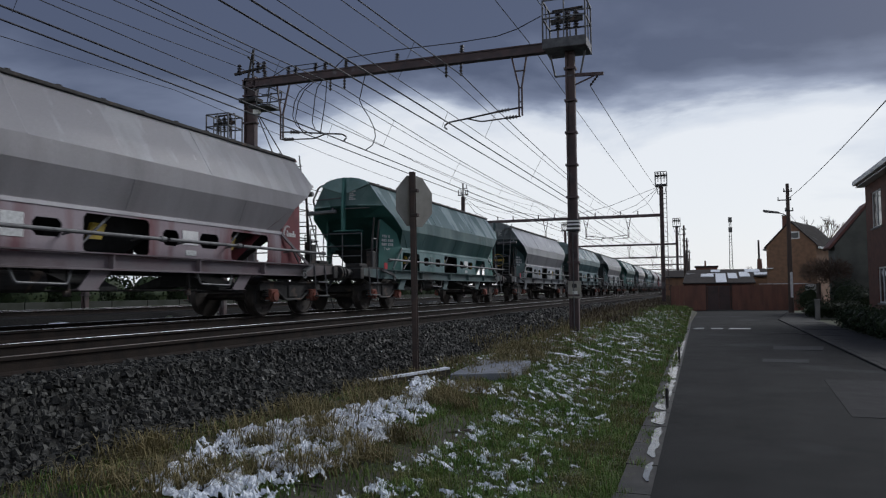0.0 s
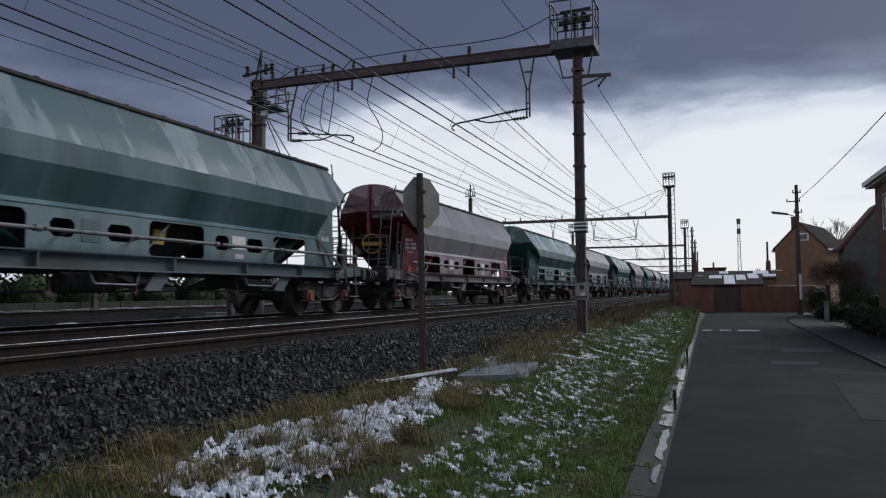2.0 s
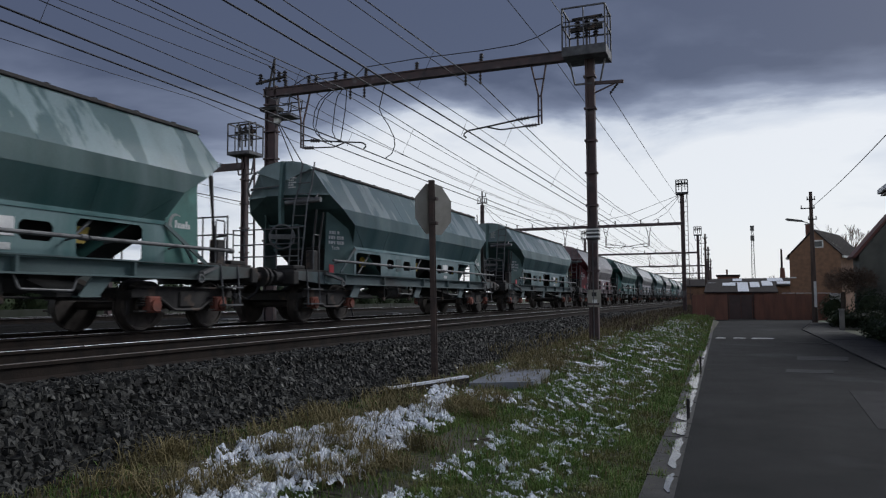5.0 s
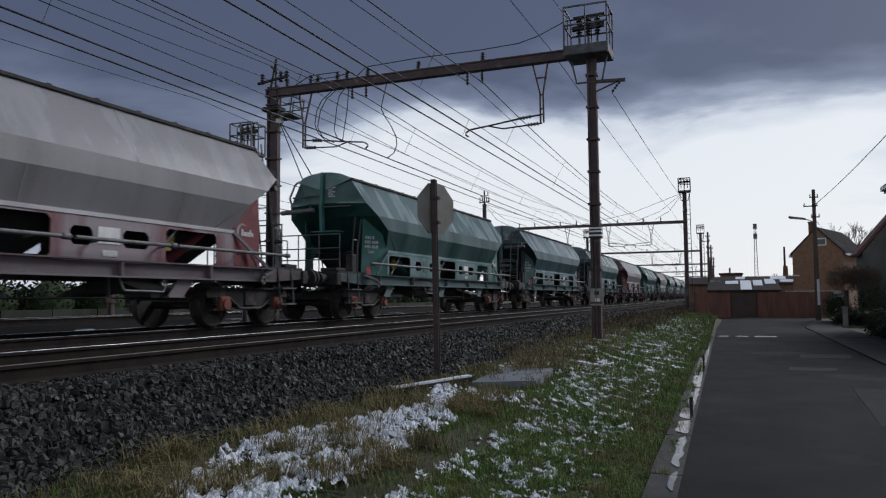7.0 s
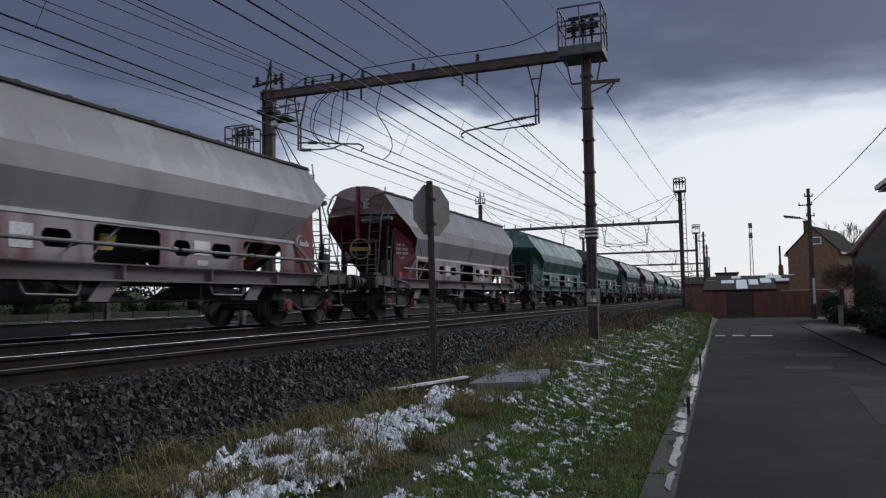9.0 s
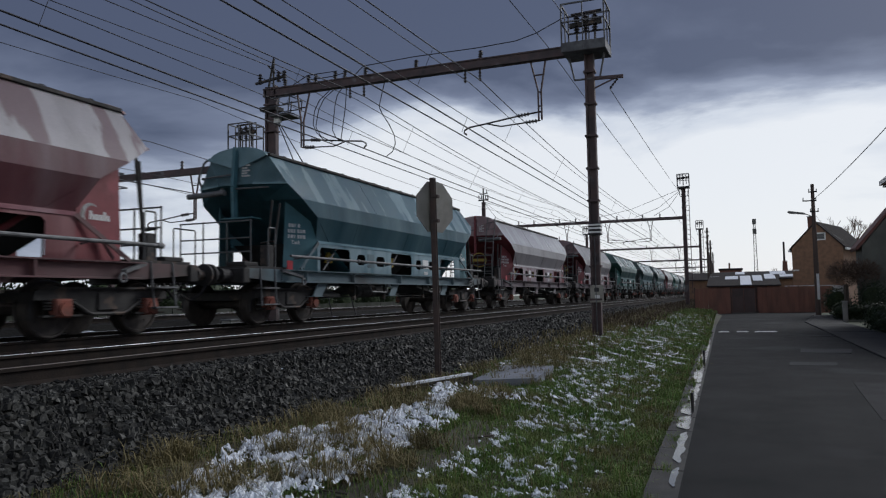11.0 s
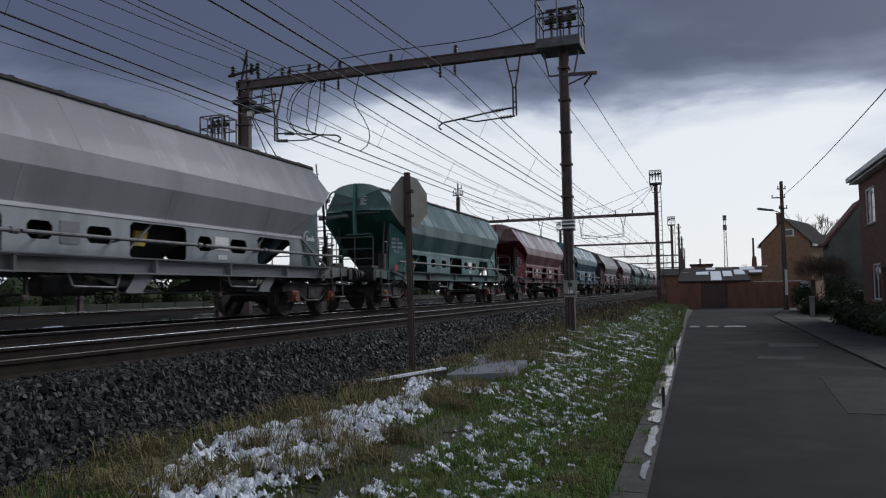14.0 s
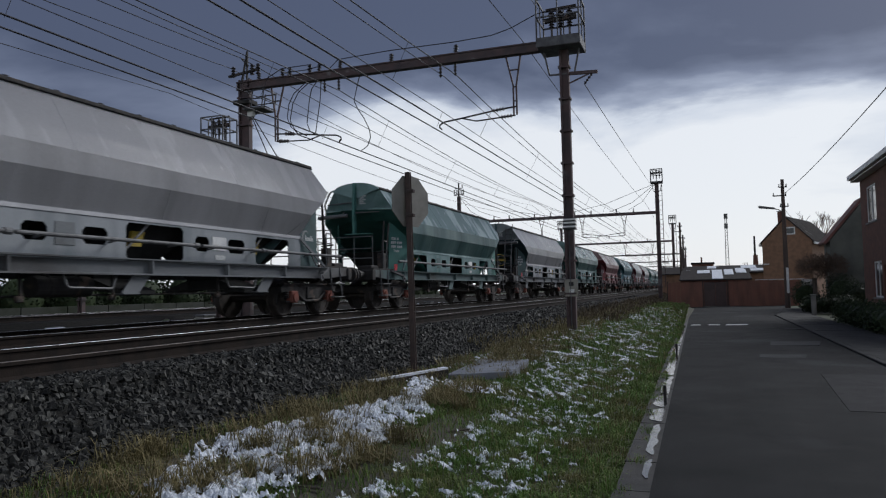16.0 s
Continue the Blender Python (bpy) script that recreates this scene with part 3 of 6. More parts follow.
def plate_on_gusset(bm, u0, u1, z0, z1, e, off=0.004):
    q = [bm.verts.new(on_gusset(u, z, e, 1, o)) for o in (0.0, off) for u, z in ((u0, z0), (u1, z0), (u1, z1), (u0, z1))]
    for f in ((0, 1, 2, 3), (7, 6, 5, 4), (0, 1, 5, 4), (1, 2, 6, 5), (2, 3, 7, 6), (3, 0, 4, 7)):
        bm.faces.new([q[k] for k in f])


def make_skirt_end(side, e):
    """The gusset at the skirt's end, painted like the end plates."""
    def f():
        bm = bmesh.new()
        out = [(0, 1.17), (0, 1.97), (0.18, 2.40), (0.90, 2.83), (0.98, 1.20)]
        A = [bm.verts.new(on_gusset(u, z, e, side, 0.0)) for u, z in out]
        B = [bm.verts.new(on_gusset(u, z, e, side, -0.02)) for u, z in out]
        bm.faces.new(A)
        bm.faces.new(B[::-1])
        for k in range(5):
            bm.faces.new((A[k], B[k], B[(k + 1) % 5], A[(k + 1) % 5]))
        return bm
    return f


def make_sole(side):
    bm = bmesh.new()
    x = side
    prism(bm, [(x * 1.18, 0.93), (x * 1.33, 0.93), (x * 1.33, 0.955), (x * 1.22, 0.965), (x * 1.22, 1.185), (x * 1.33, 1.195), (x * 1.33, 1.22), (x * 1.18, 1.22)], "y", -6.3, 6.3)
    for y in (-5.4, -3.1, -0.2, 2.0, 4.2):
        box(bm, (x * 1.19, y - 0.02, 0.95), (x * 1.32, y + 0.02, 1.20))
    prism(bm, [(6.28, 1.22), (6.28, 0.93), (7.55, 1.02), (7.55, 1.22)], "x", x * 1.10, x * 1.2)
    prism(bm, [(-6.28, 1.22), (-6.28, 0.93), (-7.55, 1.02), (-7.55, 1.22)], "x", x * 1.10, x * 1.2)
    return bm


def make_chute(y):
    def f():
        bm = bmesh.new()
        levels = [(1.0, 1.5, 1.9), (0.72, 0.85, 1.30), (0.45, 0.45, 0.90), (0.45, 0.45, 0.68)]
        loops = [[bm.verts.new((sx * hx, y - 0.25 * (1.9 - z) + sy * hy, z)) for sx, sy in ((-1, -1), (1, -1), (1, 1), (-1, 1))] for hx, hy, z in levels]
        for A, B in zip(loops, loops[1:]):
            for k in range(4):
                bm.faces.new((A[k], A[(k + 1) % 4], B[(k + 1) % 4], B[k]))
        bm.faces.new(loops[0])
        bm.faces.new(loops[-1][::-1])
        for s in (-1, 1):
            prism(bm, [(s * 0.40, 0.70), (s * 1.10, 0.60), (s * 1.10, 0.66), (s * 0.40, 0.90)], "y", y - 0.75, y + 0.1)
        return bm
    return f


def make_bracket():
    bm = bmesh.new()
    prism(bm, [(0.0, 0.93), (0.42, 0.93), (0.12, 0.60), (-0.28, 0.60)], "x", 1.20, 1.23)
    prism(bm, [(-0.28, 0.60), (0.12, 0.60), (0.12, 0.62), (-0.28, 0.62)], "x", 1.06, 1.28)
    return bm


def make_tank():
    bm = tube(bmesh.new(), (0.86, -2.35, 0.74), (0.86, -1.25, 0.74), 0.17, seg=16)
    for y in (-2.1, -1.5):
        ring(bm, (0.86, y, 0.74), (0, 1, 0), 0.172, 0.012, seg=16, small=4)
        box(bm, (0.84, y - 0.02, 0.9), (0.88, y + 0.02, 1.1))
    return bm


def make_brake_rod():
    return pipe(bmesh.new(), [(0.7, -4.9, 0.56), (0.7, -2.4, 0.60), (0.7, 2.4, 0.60), (0.7, 4.9, 0.56)], 0.022)


def make_hanger():
    bm = beam(bmesh.new(), (1.1, 0, 0.95), (1.1, 0.03, 0.55), 0.05, 0.04, (0, 1, 0))
    box(bm, (1.06, -0.06, 0.50), (1.13, 0.07, 0.60), 0.015)
    return bm


def make_brake_lever():
    bm = pipe(bmesh.new(), [(1.24, -0.5, 0.93), (1.26, -0.42, 0.72), (1.26, 0.5, 0.70), (1.24, 0.6, 0.93)], 0.02)
    return bm


def make_wheelset():
    bm = bmesh.new()
    tube(bm, (-1.1, 0, 0), (1.1, 0, 0), 0.085, seg=10)
    for s in (-1, 1):
        tube(bm, (s * 0.70, 0, 0), (s * 0.835, 0, 0), 0.46, 0.452, seg=32) if s > 0 else tube(bm, (s * 0.835, 0, 0), (s * 0.70, 0, 0), 0.452, 0.46, seg=32)
        tube(bm, (s * 0.665, 0, 0), (s * 0.70, 0, 0), 0.487, seg=32)
        ring(bm, (s * 0.838, 0, 0), (1, 0, 0), 0.42, 0.03, seg=28)
        tube(bm, (s * 0.835, 0, 0), (s * 0.90, 0, 0), 0.14, 0.11, seg=14)
        for k in range(4):
            a = k * math.pi / 2
            tube(bm, (s * 0.836, 0.28 * math.cos(a), 0.28 * math.sin(a)), (s * 0.842, 0.28 * math.cos(a), 0.28 * math.sin(a)), 0.035, seg=8)
    return bm


def make_bogie():
    bm = bmesh.new()
    for s in (-1, 1):
        x0, x1 = s * 0.98, s * 1.06
        # arched plate frame with a sagging belly between the axles
        prism(bm, [(-1.35, 0.72), (-1.2, 0.80), (1.2, 0.80), (1.35, 0.72), (1.35, 0.60), (0.72, 0.60), (0.35, 0.36), (-0.35, 0.36), (-0.72, 0.60), (-1.35, 0.60)], "x", x0, x1)
        box(bm, (s * 0.94, -1.32, 0.77), (s * 1.12, 1.32, 0.80))
        pipe(bm, [(s * 1.09, -0.70, 0.57), (s * 1.09, -0.35, 0.37), (s * 1.09, 0.35, 0.37), (s * 1.09, 0.70, 0.57)], 0.03)
        for y in (-0.9, 0.9):
            for d in (-0.2, 0.2):
                for k in range(4):
                    ring(bm, (s * 1.04, y + d, 0.46 + k * 0.045), (0, 0, 1), 0.06, 0.018, seg=10, small=4)
            box(bm, (s * 0.86, y - 0.42 * 1, 0.30), (s * 0.92, y - 0.36, 0.74))
            box(bm, (s * 1.0, y - 0.34, 0.345), (s * 1.13, y + 0.34, 0.375))
        box(bm, (s * 0.80, -0.2, 0.42), (s * 1.1, 0.2, 0.72), 0.02)
    box(bm, (-0.98, -0.28, 0.52), (0.98, 0.28, 0.80), 0.03)
    for e in (-1, 1):
        box(bm, (-0.98, e * 1.26, 0.55), (0.98, e * 1.34, 0.72))
    return bm


def make_axle_box(s):
    def f():
        bm = bmesh.new()
        box(bm, (s * 1.0, -0.16, -0.13), (s * 1.17, 0.16, 0.16), 0.03)
        tube(bm, (s * 1.16, 0, 0), (s * 1.21, 0, 0), 0.11, seg=12)
        return bm
    return f


def make_platform(e):
    def f():
        bm = bmesh.new()
        box(bm, (-1.2, e * 6.0, 1.22), (1.2, e * 7.55, 1.27))
        box(bm, (-1.25, e * 7.5, 0.90), (1.25, e * 7.72, 1.22), 0.02)
        box(bm, (-0.3, e * 5.9, 1.0), (0.3, e * 7.5, 1.22))
        box(bm, (-1.0, e * 6.2, 1.0), (1.0, e * 6.5, 1.22))
        for s in (-1, 1):
            box(bm, (s * 0.62, e * 7.0, 1.27), (s * 1.1, e * 7.5, 1.36), 0.02)
        return bm
    return f


def make_buffer(e):
    def f():
        bm = bmesh.new()
        for a, b, r in ((7.72, 8.0, 0.13), (8.0, 8.06, 0.16), (8.06, 8.30, 0.095), (8.30, 8.36, 0.22)):
            tube(bm, (0, e * a, 0), (0, e * b, 0), r, seg=16)
        return bm
    return f


def make_coupling(e):
    def f():
        bm = bmesh.new()
        box(bm, (-0.05, e * 7.7, 0.98), (0.05, e * 7.98, 1.08), 0.015)
        ring(bm, (0, e * 8.06, 0.95), (1, 0, 0), 0.12, 0.025, seg=14)
        ring(bm, (0, e * 8.26, 0.86), (0, 1, 0.4), 0.11, 0.025, seg=14)
        pipe(bm, [(0.35, e * 7.72, 0.95), (0.37, e * 7.95, 0.70), (0.30, e * 8.2, 0.55), (0.2, e * 8.38, 0.68)], 0.028)
        pipe(bm, [(-0.35, e * 7.72, 0.95), (-0.37, e * 7.95, 0.72), (-0.30, e * 8.2, 0.60), (-0.2, e * 8.38, 0.70)], 0.028)
        return bm
    return f


def make_rail(e, z):
    return lambda: pipe(bmesh.new(), [(-0.95, e * 7.07, z), (0.95, e * 7.07, z)], 0.018)


def make_post(e):
    return lambda: pipe(bmesh.new(), [(0, e * 7.07, 1.27), (0, e * 7.07, 2.29)], 0.018)


def make_side_guard(e):
    return lambda: pipe(bmesh.new(), [(-1.15, e * 7.07, 1.27), (-1.15, e * 7.07, 2.2), (-1.15, e * 6.35, 2.2), (-1.15, e * 6.35, 1.27)], 0.018)


def make_grab_bar(e):
    return lambda: pipe(bmesh.new(), [(1.15, e * 6.72, 1.20), (1.15, e * 6.72, 2.13), (1.15, e * 6.45, 2.13), (1.15, e * 6.45, 1.25)], 0.018)


def make_steps(e):
    def f():
        bm = bmesh.new()
        for y in (6.55, 7.08):
            pipe(bm, [(1.2, e * y, 1.25), (1.27, e * (y + 0.03), 0.42)], 0.02)
        for z in (0.45, 0.80):
            box(bm, (1.12, e * 6.55, z - 0.015), (1.34, e * 7.1, z + 0.015))
        return bm
    return f


def make_ladder(e):
    def f():
        bm = bmesh.new()
        for x in (0.55, 0.91):
            pipe(bm, [(x, e * 6.9, 1.27), (x, e * 6.62, 3.0), (x, e * 6.42, 3.4), (x, e * 6.3, 4.0)], 0.02)
        for i in range(9):
            z = 1.5 + i * 0.28
            y = 6.9 - (z - 1.27) * 0.19
            pipe(bm, [(0.55, e * y, z), (0.91, e * y, z)], 0.014)
        return bm
    return f


def make_strut(e):
    def f():
        bm = bmesh.new()
        beam(bm, (0, e * 6.33, 4.07), (0, e * 6.42, 3.15), 0.14, 0.08, (1, 0, 0))
        beam(bm, (0, e * 6.42, 3.15), (0, e * 6.38, 2.42), 0.14, 0.08, (1, 0, 0))
        box(bm, (-0.3, e * 6.15, 2.40), (0.55, e * 6.48, 2.43))
        return bm
    return f


def make_roller(e, a, b):
    def f():
        bm = bmesh.new()
        tube(bm, (a, e * 6.48, 2.98), (b, e * 6.48, 3.02), 0.065, seg=12)
        pipe(bm, [(a * 0.2 + b * 0.8, e * 6.48, 3.0), (a * 0.2 + b * 0.8, e * 6.25, 3.2)], 0.025)
        pipe(bm, [(0, e * 6.48, 3.0), (0, e * 6.3, 3.05)], 0.025)
        return bm
    return f


def make_brake_wheel(e):
    bm = bmesh.new()
    ring(bm, (0.30, e * 6.80, 2.10), (0.55, e * 0.85, 0.1), 0.30, 0.024, seg=26)
    beam(bm, (0.30 - 0.25, e * 6.80 - e * -0.16, 2.10), (0.30 + 0.25, e * 6.80 + e * -0.16, 2.10), 0.03, 0.12)
    tube(bm, (0.10, e * 6.1, 2.1), (0.31, e * 6.82, 2.1), 0.03)
    return bm


def make_levers(e):
    def f():
        bm = bmesh.new()
        box(bm, (0.95, e * 6.5, 1.25), (1.15, e * 6.75, 1.75), 0.02)
        tube(bm, (1.02, e * 6.55, 1.7), (1.05, e * 6.42, 2.78 if e < 0 else 3.0), 0.028)
        tube(bm, (1.12, e * 6.45, 1.7), (1.14, e * 6.25, 2.72 if e < 0 else 3.05), 0.028)
        tube(bm, (0.9, e * 6.65, 1.8), (1.25, e * 6.65, 1.83), 0.02)
        return bm
    return f


def make_handrail(a, b):
    def f():
        bm = bmesh.new()
        tube(bm, (1.55, a, 1.50), (1.55, b, 1.50), 0.033, seg=10)
        tube(bm, (1.55, b - 0.06, 1.50), (1.55, b + 0.06, 1.50), 0.05, seg=10)
        for y in np.arange(a + 0.5, b, 1.45):
            pipe(bm, [(1.55, y, 1.50), (1.3, y, 1.46)], 0.018)
        return bm
    return f


def make_brace(e):
    def f():
        bm = bmesh.new()
        beam(bm, (1.30, e * 4.88, 1.90), (1.42, e * 5.85, 1.23), 0.07, 0.03, (1, 0, 0))
        beam(bm, (1.30, e * 5.35, 1.6), (1.33, e * 5.6, 1.25), 0.05, 0.03, (1, 0, 0))
        return bm
    return f


def make_hook(e):
    def f():
        bm = bmesh.new()
        beam(bm, (1.25, e * 6.35, 1.20), (1.40, e * 5.75, 1.05), 0.10, 0.06)
        ring(bm, (1.42, e * 5.72, 0.95), (1, 0, 0), 0.07, 0.022, seg=12)
        return bm
    return f


def make_writing():
    bm = bmesh.new()
    for z, a, b in ((2.28, 0.50, 0.82), (2.15, 0.34, 0.84), (2.02, 0.36, 0.84)):
        u, k = b, 0
        while u > a + 0.04:
            w = (0.05, 0.075, 0.035, 0.06)[k % 4]
            plate_on_gusset(bm, u - w, u, z - 0.042, z + 0.042, -1)
            u -= w + (0.06 if k % 5 == 2 else 0.022)
            k += 1
    return bm


def make_plate(y0, y1, z0, z1):
    def f():
        bm = bmesh.new()
        box(bm, (1.286, y0, z0), (1.295, y1, z1))
        return bm
    return f


def make_crescent():
    """A plain crescent stroke."""
    bm = bmesh.new()
    def at(k, outer):
        a = math.radians(60 + k * 17)
        r, c = (0.20, 0.30) if outer else (0.165, 0.345)
        return on_gusset(c + r * math.cos(a), 1.92 + r * 1.0 * math.sin(a), 1, 1, 0.004)
    rows = [(bm.verts.new(at(k, True)), bm.verts.new(at(k, False))) for k in range(14)]
    for a, b in zip(rows, rows[1:]):
        bm.faces.new((a[0], b[0], b[1], a[1]))
    bmesh.ops.solidify(bm, geom=bm.faces[:], thickness=0.003)
    return bm


def make_name_bars():
    bm = bmesh.new()
    for i in range(6):
        plate_on_gusset(bm, 0.28 + i * 0.075, 0.335 + i * 0.075, 1.86, 1.95 + (0.05 if i in (0, 4) else 0), 1)
    return bm


def make_class_mark():
    cu = bpy.data.curves.new("class_mark", "FONT")
    cu.body, cu.size, cu.extrude = "Tads", 0.14, 0.001
    cu.materials.append(M["stencil"])
    return cu


CLASS_MARK = make_class_mark()
WHEELS = []


def hopper_wagon(k, scheme, rear, label):
    c = LIVERY[scheme]
    top = empty("hopper_wagon")
    tagged(top, label, "hopper wagon", "wagons of the freight train")
    
    def put(name, key, mat, make, parent=top, at=None, lab="", smooth=False):
        ob = new(name, cached(key, mat, make, smooth))
        ob.parent = parent
        if at is not None:
            ob.matrix_basis = at
        if lab:
            ob["label"] = lab
        if name == "lettering":
            tagged(ob, kind="stuff")
        return ob

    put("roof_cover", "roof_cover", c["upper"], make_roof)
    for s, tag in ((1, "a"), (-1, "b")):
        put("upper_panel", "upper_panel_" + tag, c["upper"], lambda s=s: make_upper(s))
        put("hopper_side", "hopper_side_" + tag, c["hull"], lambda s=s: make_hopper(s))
        put("roof_edge", "roof_edge_" + tag, M["iron"], lambda s=s: make_roof_edge(s))
        put("side_skirt", "side_skirt_" + tag, c["skirt"], lambda s=s: make_skirt(s), lab="streaked side skirt with square openings")
        for e in (-1, 1):
            put("skirt_gusset", "gusset_%s%d" % (tag, e), c["end"], make_skirt_end(s, e))
        put("sole_bar", "sole_bar_" + tag, c["sole"], lambda s=s: make_sole(s))
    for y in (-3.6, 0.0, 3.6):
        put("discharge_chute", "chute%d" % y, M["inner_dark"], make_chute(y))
        put("actuator", "actuator%d" % y, M["yellow"], lambda y=y: prism(bmesh.new(), [(y - 0.55, 1.45), (y - 0.25, 1.45), (y - 0.15, 1.72), (y - 0.45, 1.72)], "x", 1.02, 1.08), lab="faded yellow lever")
        put("actuator_rod", "rod%d" % y, M["rail_pipe"], lambda y=y: tube(bmesh.new(), (1.2, y - 0.9, 1.25), (1.2, y - 0.2, 1.85), 0.025))
    for e, tag in ((-1, "r"), (1, "f")):
        put("end_cap", "end_cap_" + tag, c["cap"], lambda e=e: make_end_cap(e))
        put("head_plate", "head_plate_" + tag, c["head"], lambda e=e: make_head_plate(e))
        put("corner_pipe", "corner_pipe_" + tag, M["rail_pipe"], lambda e=e: make_corner_pipe(e))
        put("cross_bar", "cross_bar_" + tag, M["rail_pipe"], lambda e=e: make_cross_bar(e))
        put("lettering", "head_marks_" + tag, M["stencil"], lambda e=e: make_head_marks(e))
        put("end_plate", "end_plate_" + tag, c["end"], lambda e=e: make_end(e))
        put("end_platform", "platform_" + tag, M["iron"], make_platform(e))
        guard = put("end_railing", "guard_" + tag, M["rail_pipe"], make_side_guard(e))
        for z in (1.60, 1.90, 2.27):
            put("rail", "rail_%s%d" % (tag, z * 100), M["rail_pipe"], make_rail(e, z), guard)
        for x in (-0.95, -0.32, 0.32, 0.95):
            put("post", "post_" + tag, M["rail_pipe"], make_post(e), guard, pose(x, 0, 0))
        put("grab_bar", "grab_" + tag, M["rail_pipe"], make_grab_bar(e))
        put("coupling", "coupling_" + tag, M["iron"], make_coupling(e))
        put("step_ladder", "steps_" + tag, M["rail_pipe"], make_steps(e))
        put("lever_stand", "levers_" + tag, M["iron"], make_levers(e))
        put("end_strut", "strut_" + tag, c["end"], make_strut(e))
        put("skirt_brace", "brace_" + tag, c["sole"], make_brace(e))
        put("tie_hook", "hook_" + tag, M["rail_pipe"], make_hook(e))
        for x in (-0.875, 0.875):
            put("buffer", "buffer_" + tag, M["iron"], make_buffer(e), at=pose(x, 0, 1.06), smooth=False)
        if rear == "ladder":
            put("ladder", "ladder_" + tag, M["rail_pipe"], make_ladder(e))
            put("roller_shaft", "roller_a_" + tag, M["rail_pipe"], make_roller(e, 0.2, 1.2))
        else:
            put("roller_shaft", "roller_b_" + tag, M["rail_pipe"], make_roller(e, -1.25, -0.2))
        bogie = put("bogie", "bogie", M["iron"], make_bogie, at=pose(0, e * 5.735, 0))
        for y in (-0.9, 0.9):
            ws = put("wheelset", "wheelset", M["wheel_steel"], make_wheelset, bogie, pose(0, y, 0.46))
            WHEELS.append((k, ws, y))
            for s in (-1, 1):
                put("axle_box", "axle_box%d" % s, M["rust_red"], make_axle_box(s), bogie, pose(0, y, 0.46), "rusty red axle box")
    if rear == "ladder":
        put("brake_wheel", "brake_wheel", M["yellow"] if scheme != "teal" else M["rail_pipe"], lambda: make_brake_wheel(-1), lab="ring-shaped handbrake wheel")
    for a, b in ((-6.45, -3.32), (-3.2, 0.68), (0.85, 2.9), (3.03, 6.4)):
        put("hand_rail", "handrail%d" % int(a * 10), M["rail_pipe"], make_handrail(a, b))
    for y in (-4.75, -0.6, 3.4):
        put("bracket", "bracket", c["sole"], make_bracket, at=pose(0, y, 0))
    put("air_tank", "air_tank", M["iron"], make_tank)
    put("brake_rod", "brake_rod", M["iron"], make_brake_rod)
    for y in (-2.75, -0.95, 1.9):
        put("hanger", "hanger", M["iron"], make_hanger, at=pose(0, y, 0))
    for y in (-1.6, 2.5):
        put("brake_lever", "brake_lever", M["rail_pipe"], make_brake_lever, at=pose(0, y, 0))
    put("lettering", "lettering", M["stencil"], make_writing)
    put("data_plate", "data_plate", M["white_enamel"], make_plate(1.5, 1.95, 1.46, 1.73))
    put("data_plate", "data_plate_low", M["stencil"], make_plate(1.6, 1.9, 1.26, 1.36))
    put("marking_panel", "marking_panel", M["stencil"] if scheme in ("red", "white_maroon") else c["sole"], make_plate(-2.3, -1.92, 1.38, 1.74))
    put("warning_plate", "warning_plate", M["signal_red"], make_plate(-6.2, -5.98, 1.22, 1.42), lab="small red warning plate")
    put("emblem", "emblem", M["stencil"], make_crescent)
    put("lettering", "name_bars", M["stencil"], make_name_bars)
    mark = new("class_mark", CLASS_MARK)
    mark.parent = top
    mark.matrix_basis = Matrix(((0.371, 0, 0.928, 1.000), (0.928, 0, -0.371, -5.61), (0, 1, 0, 1.84), (0, 0, 0, 1)))
    return top
build_ground()
build_road()
build_track()


# ---------------------------------------------------------------- overhead line


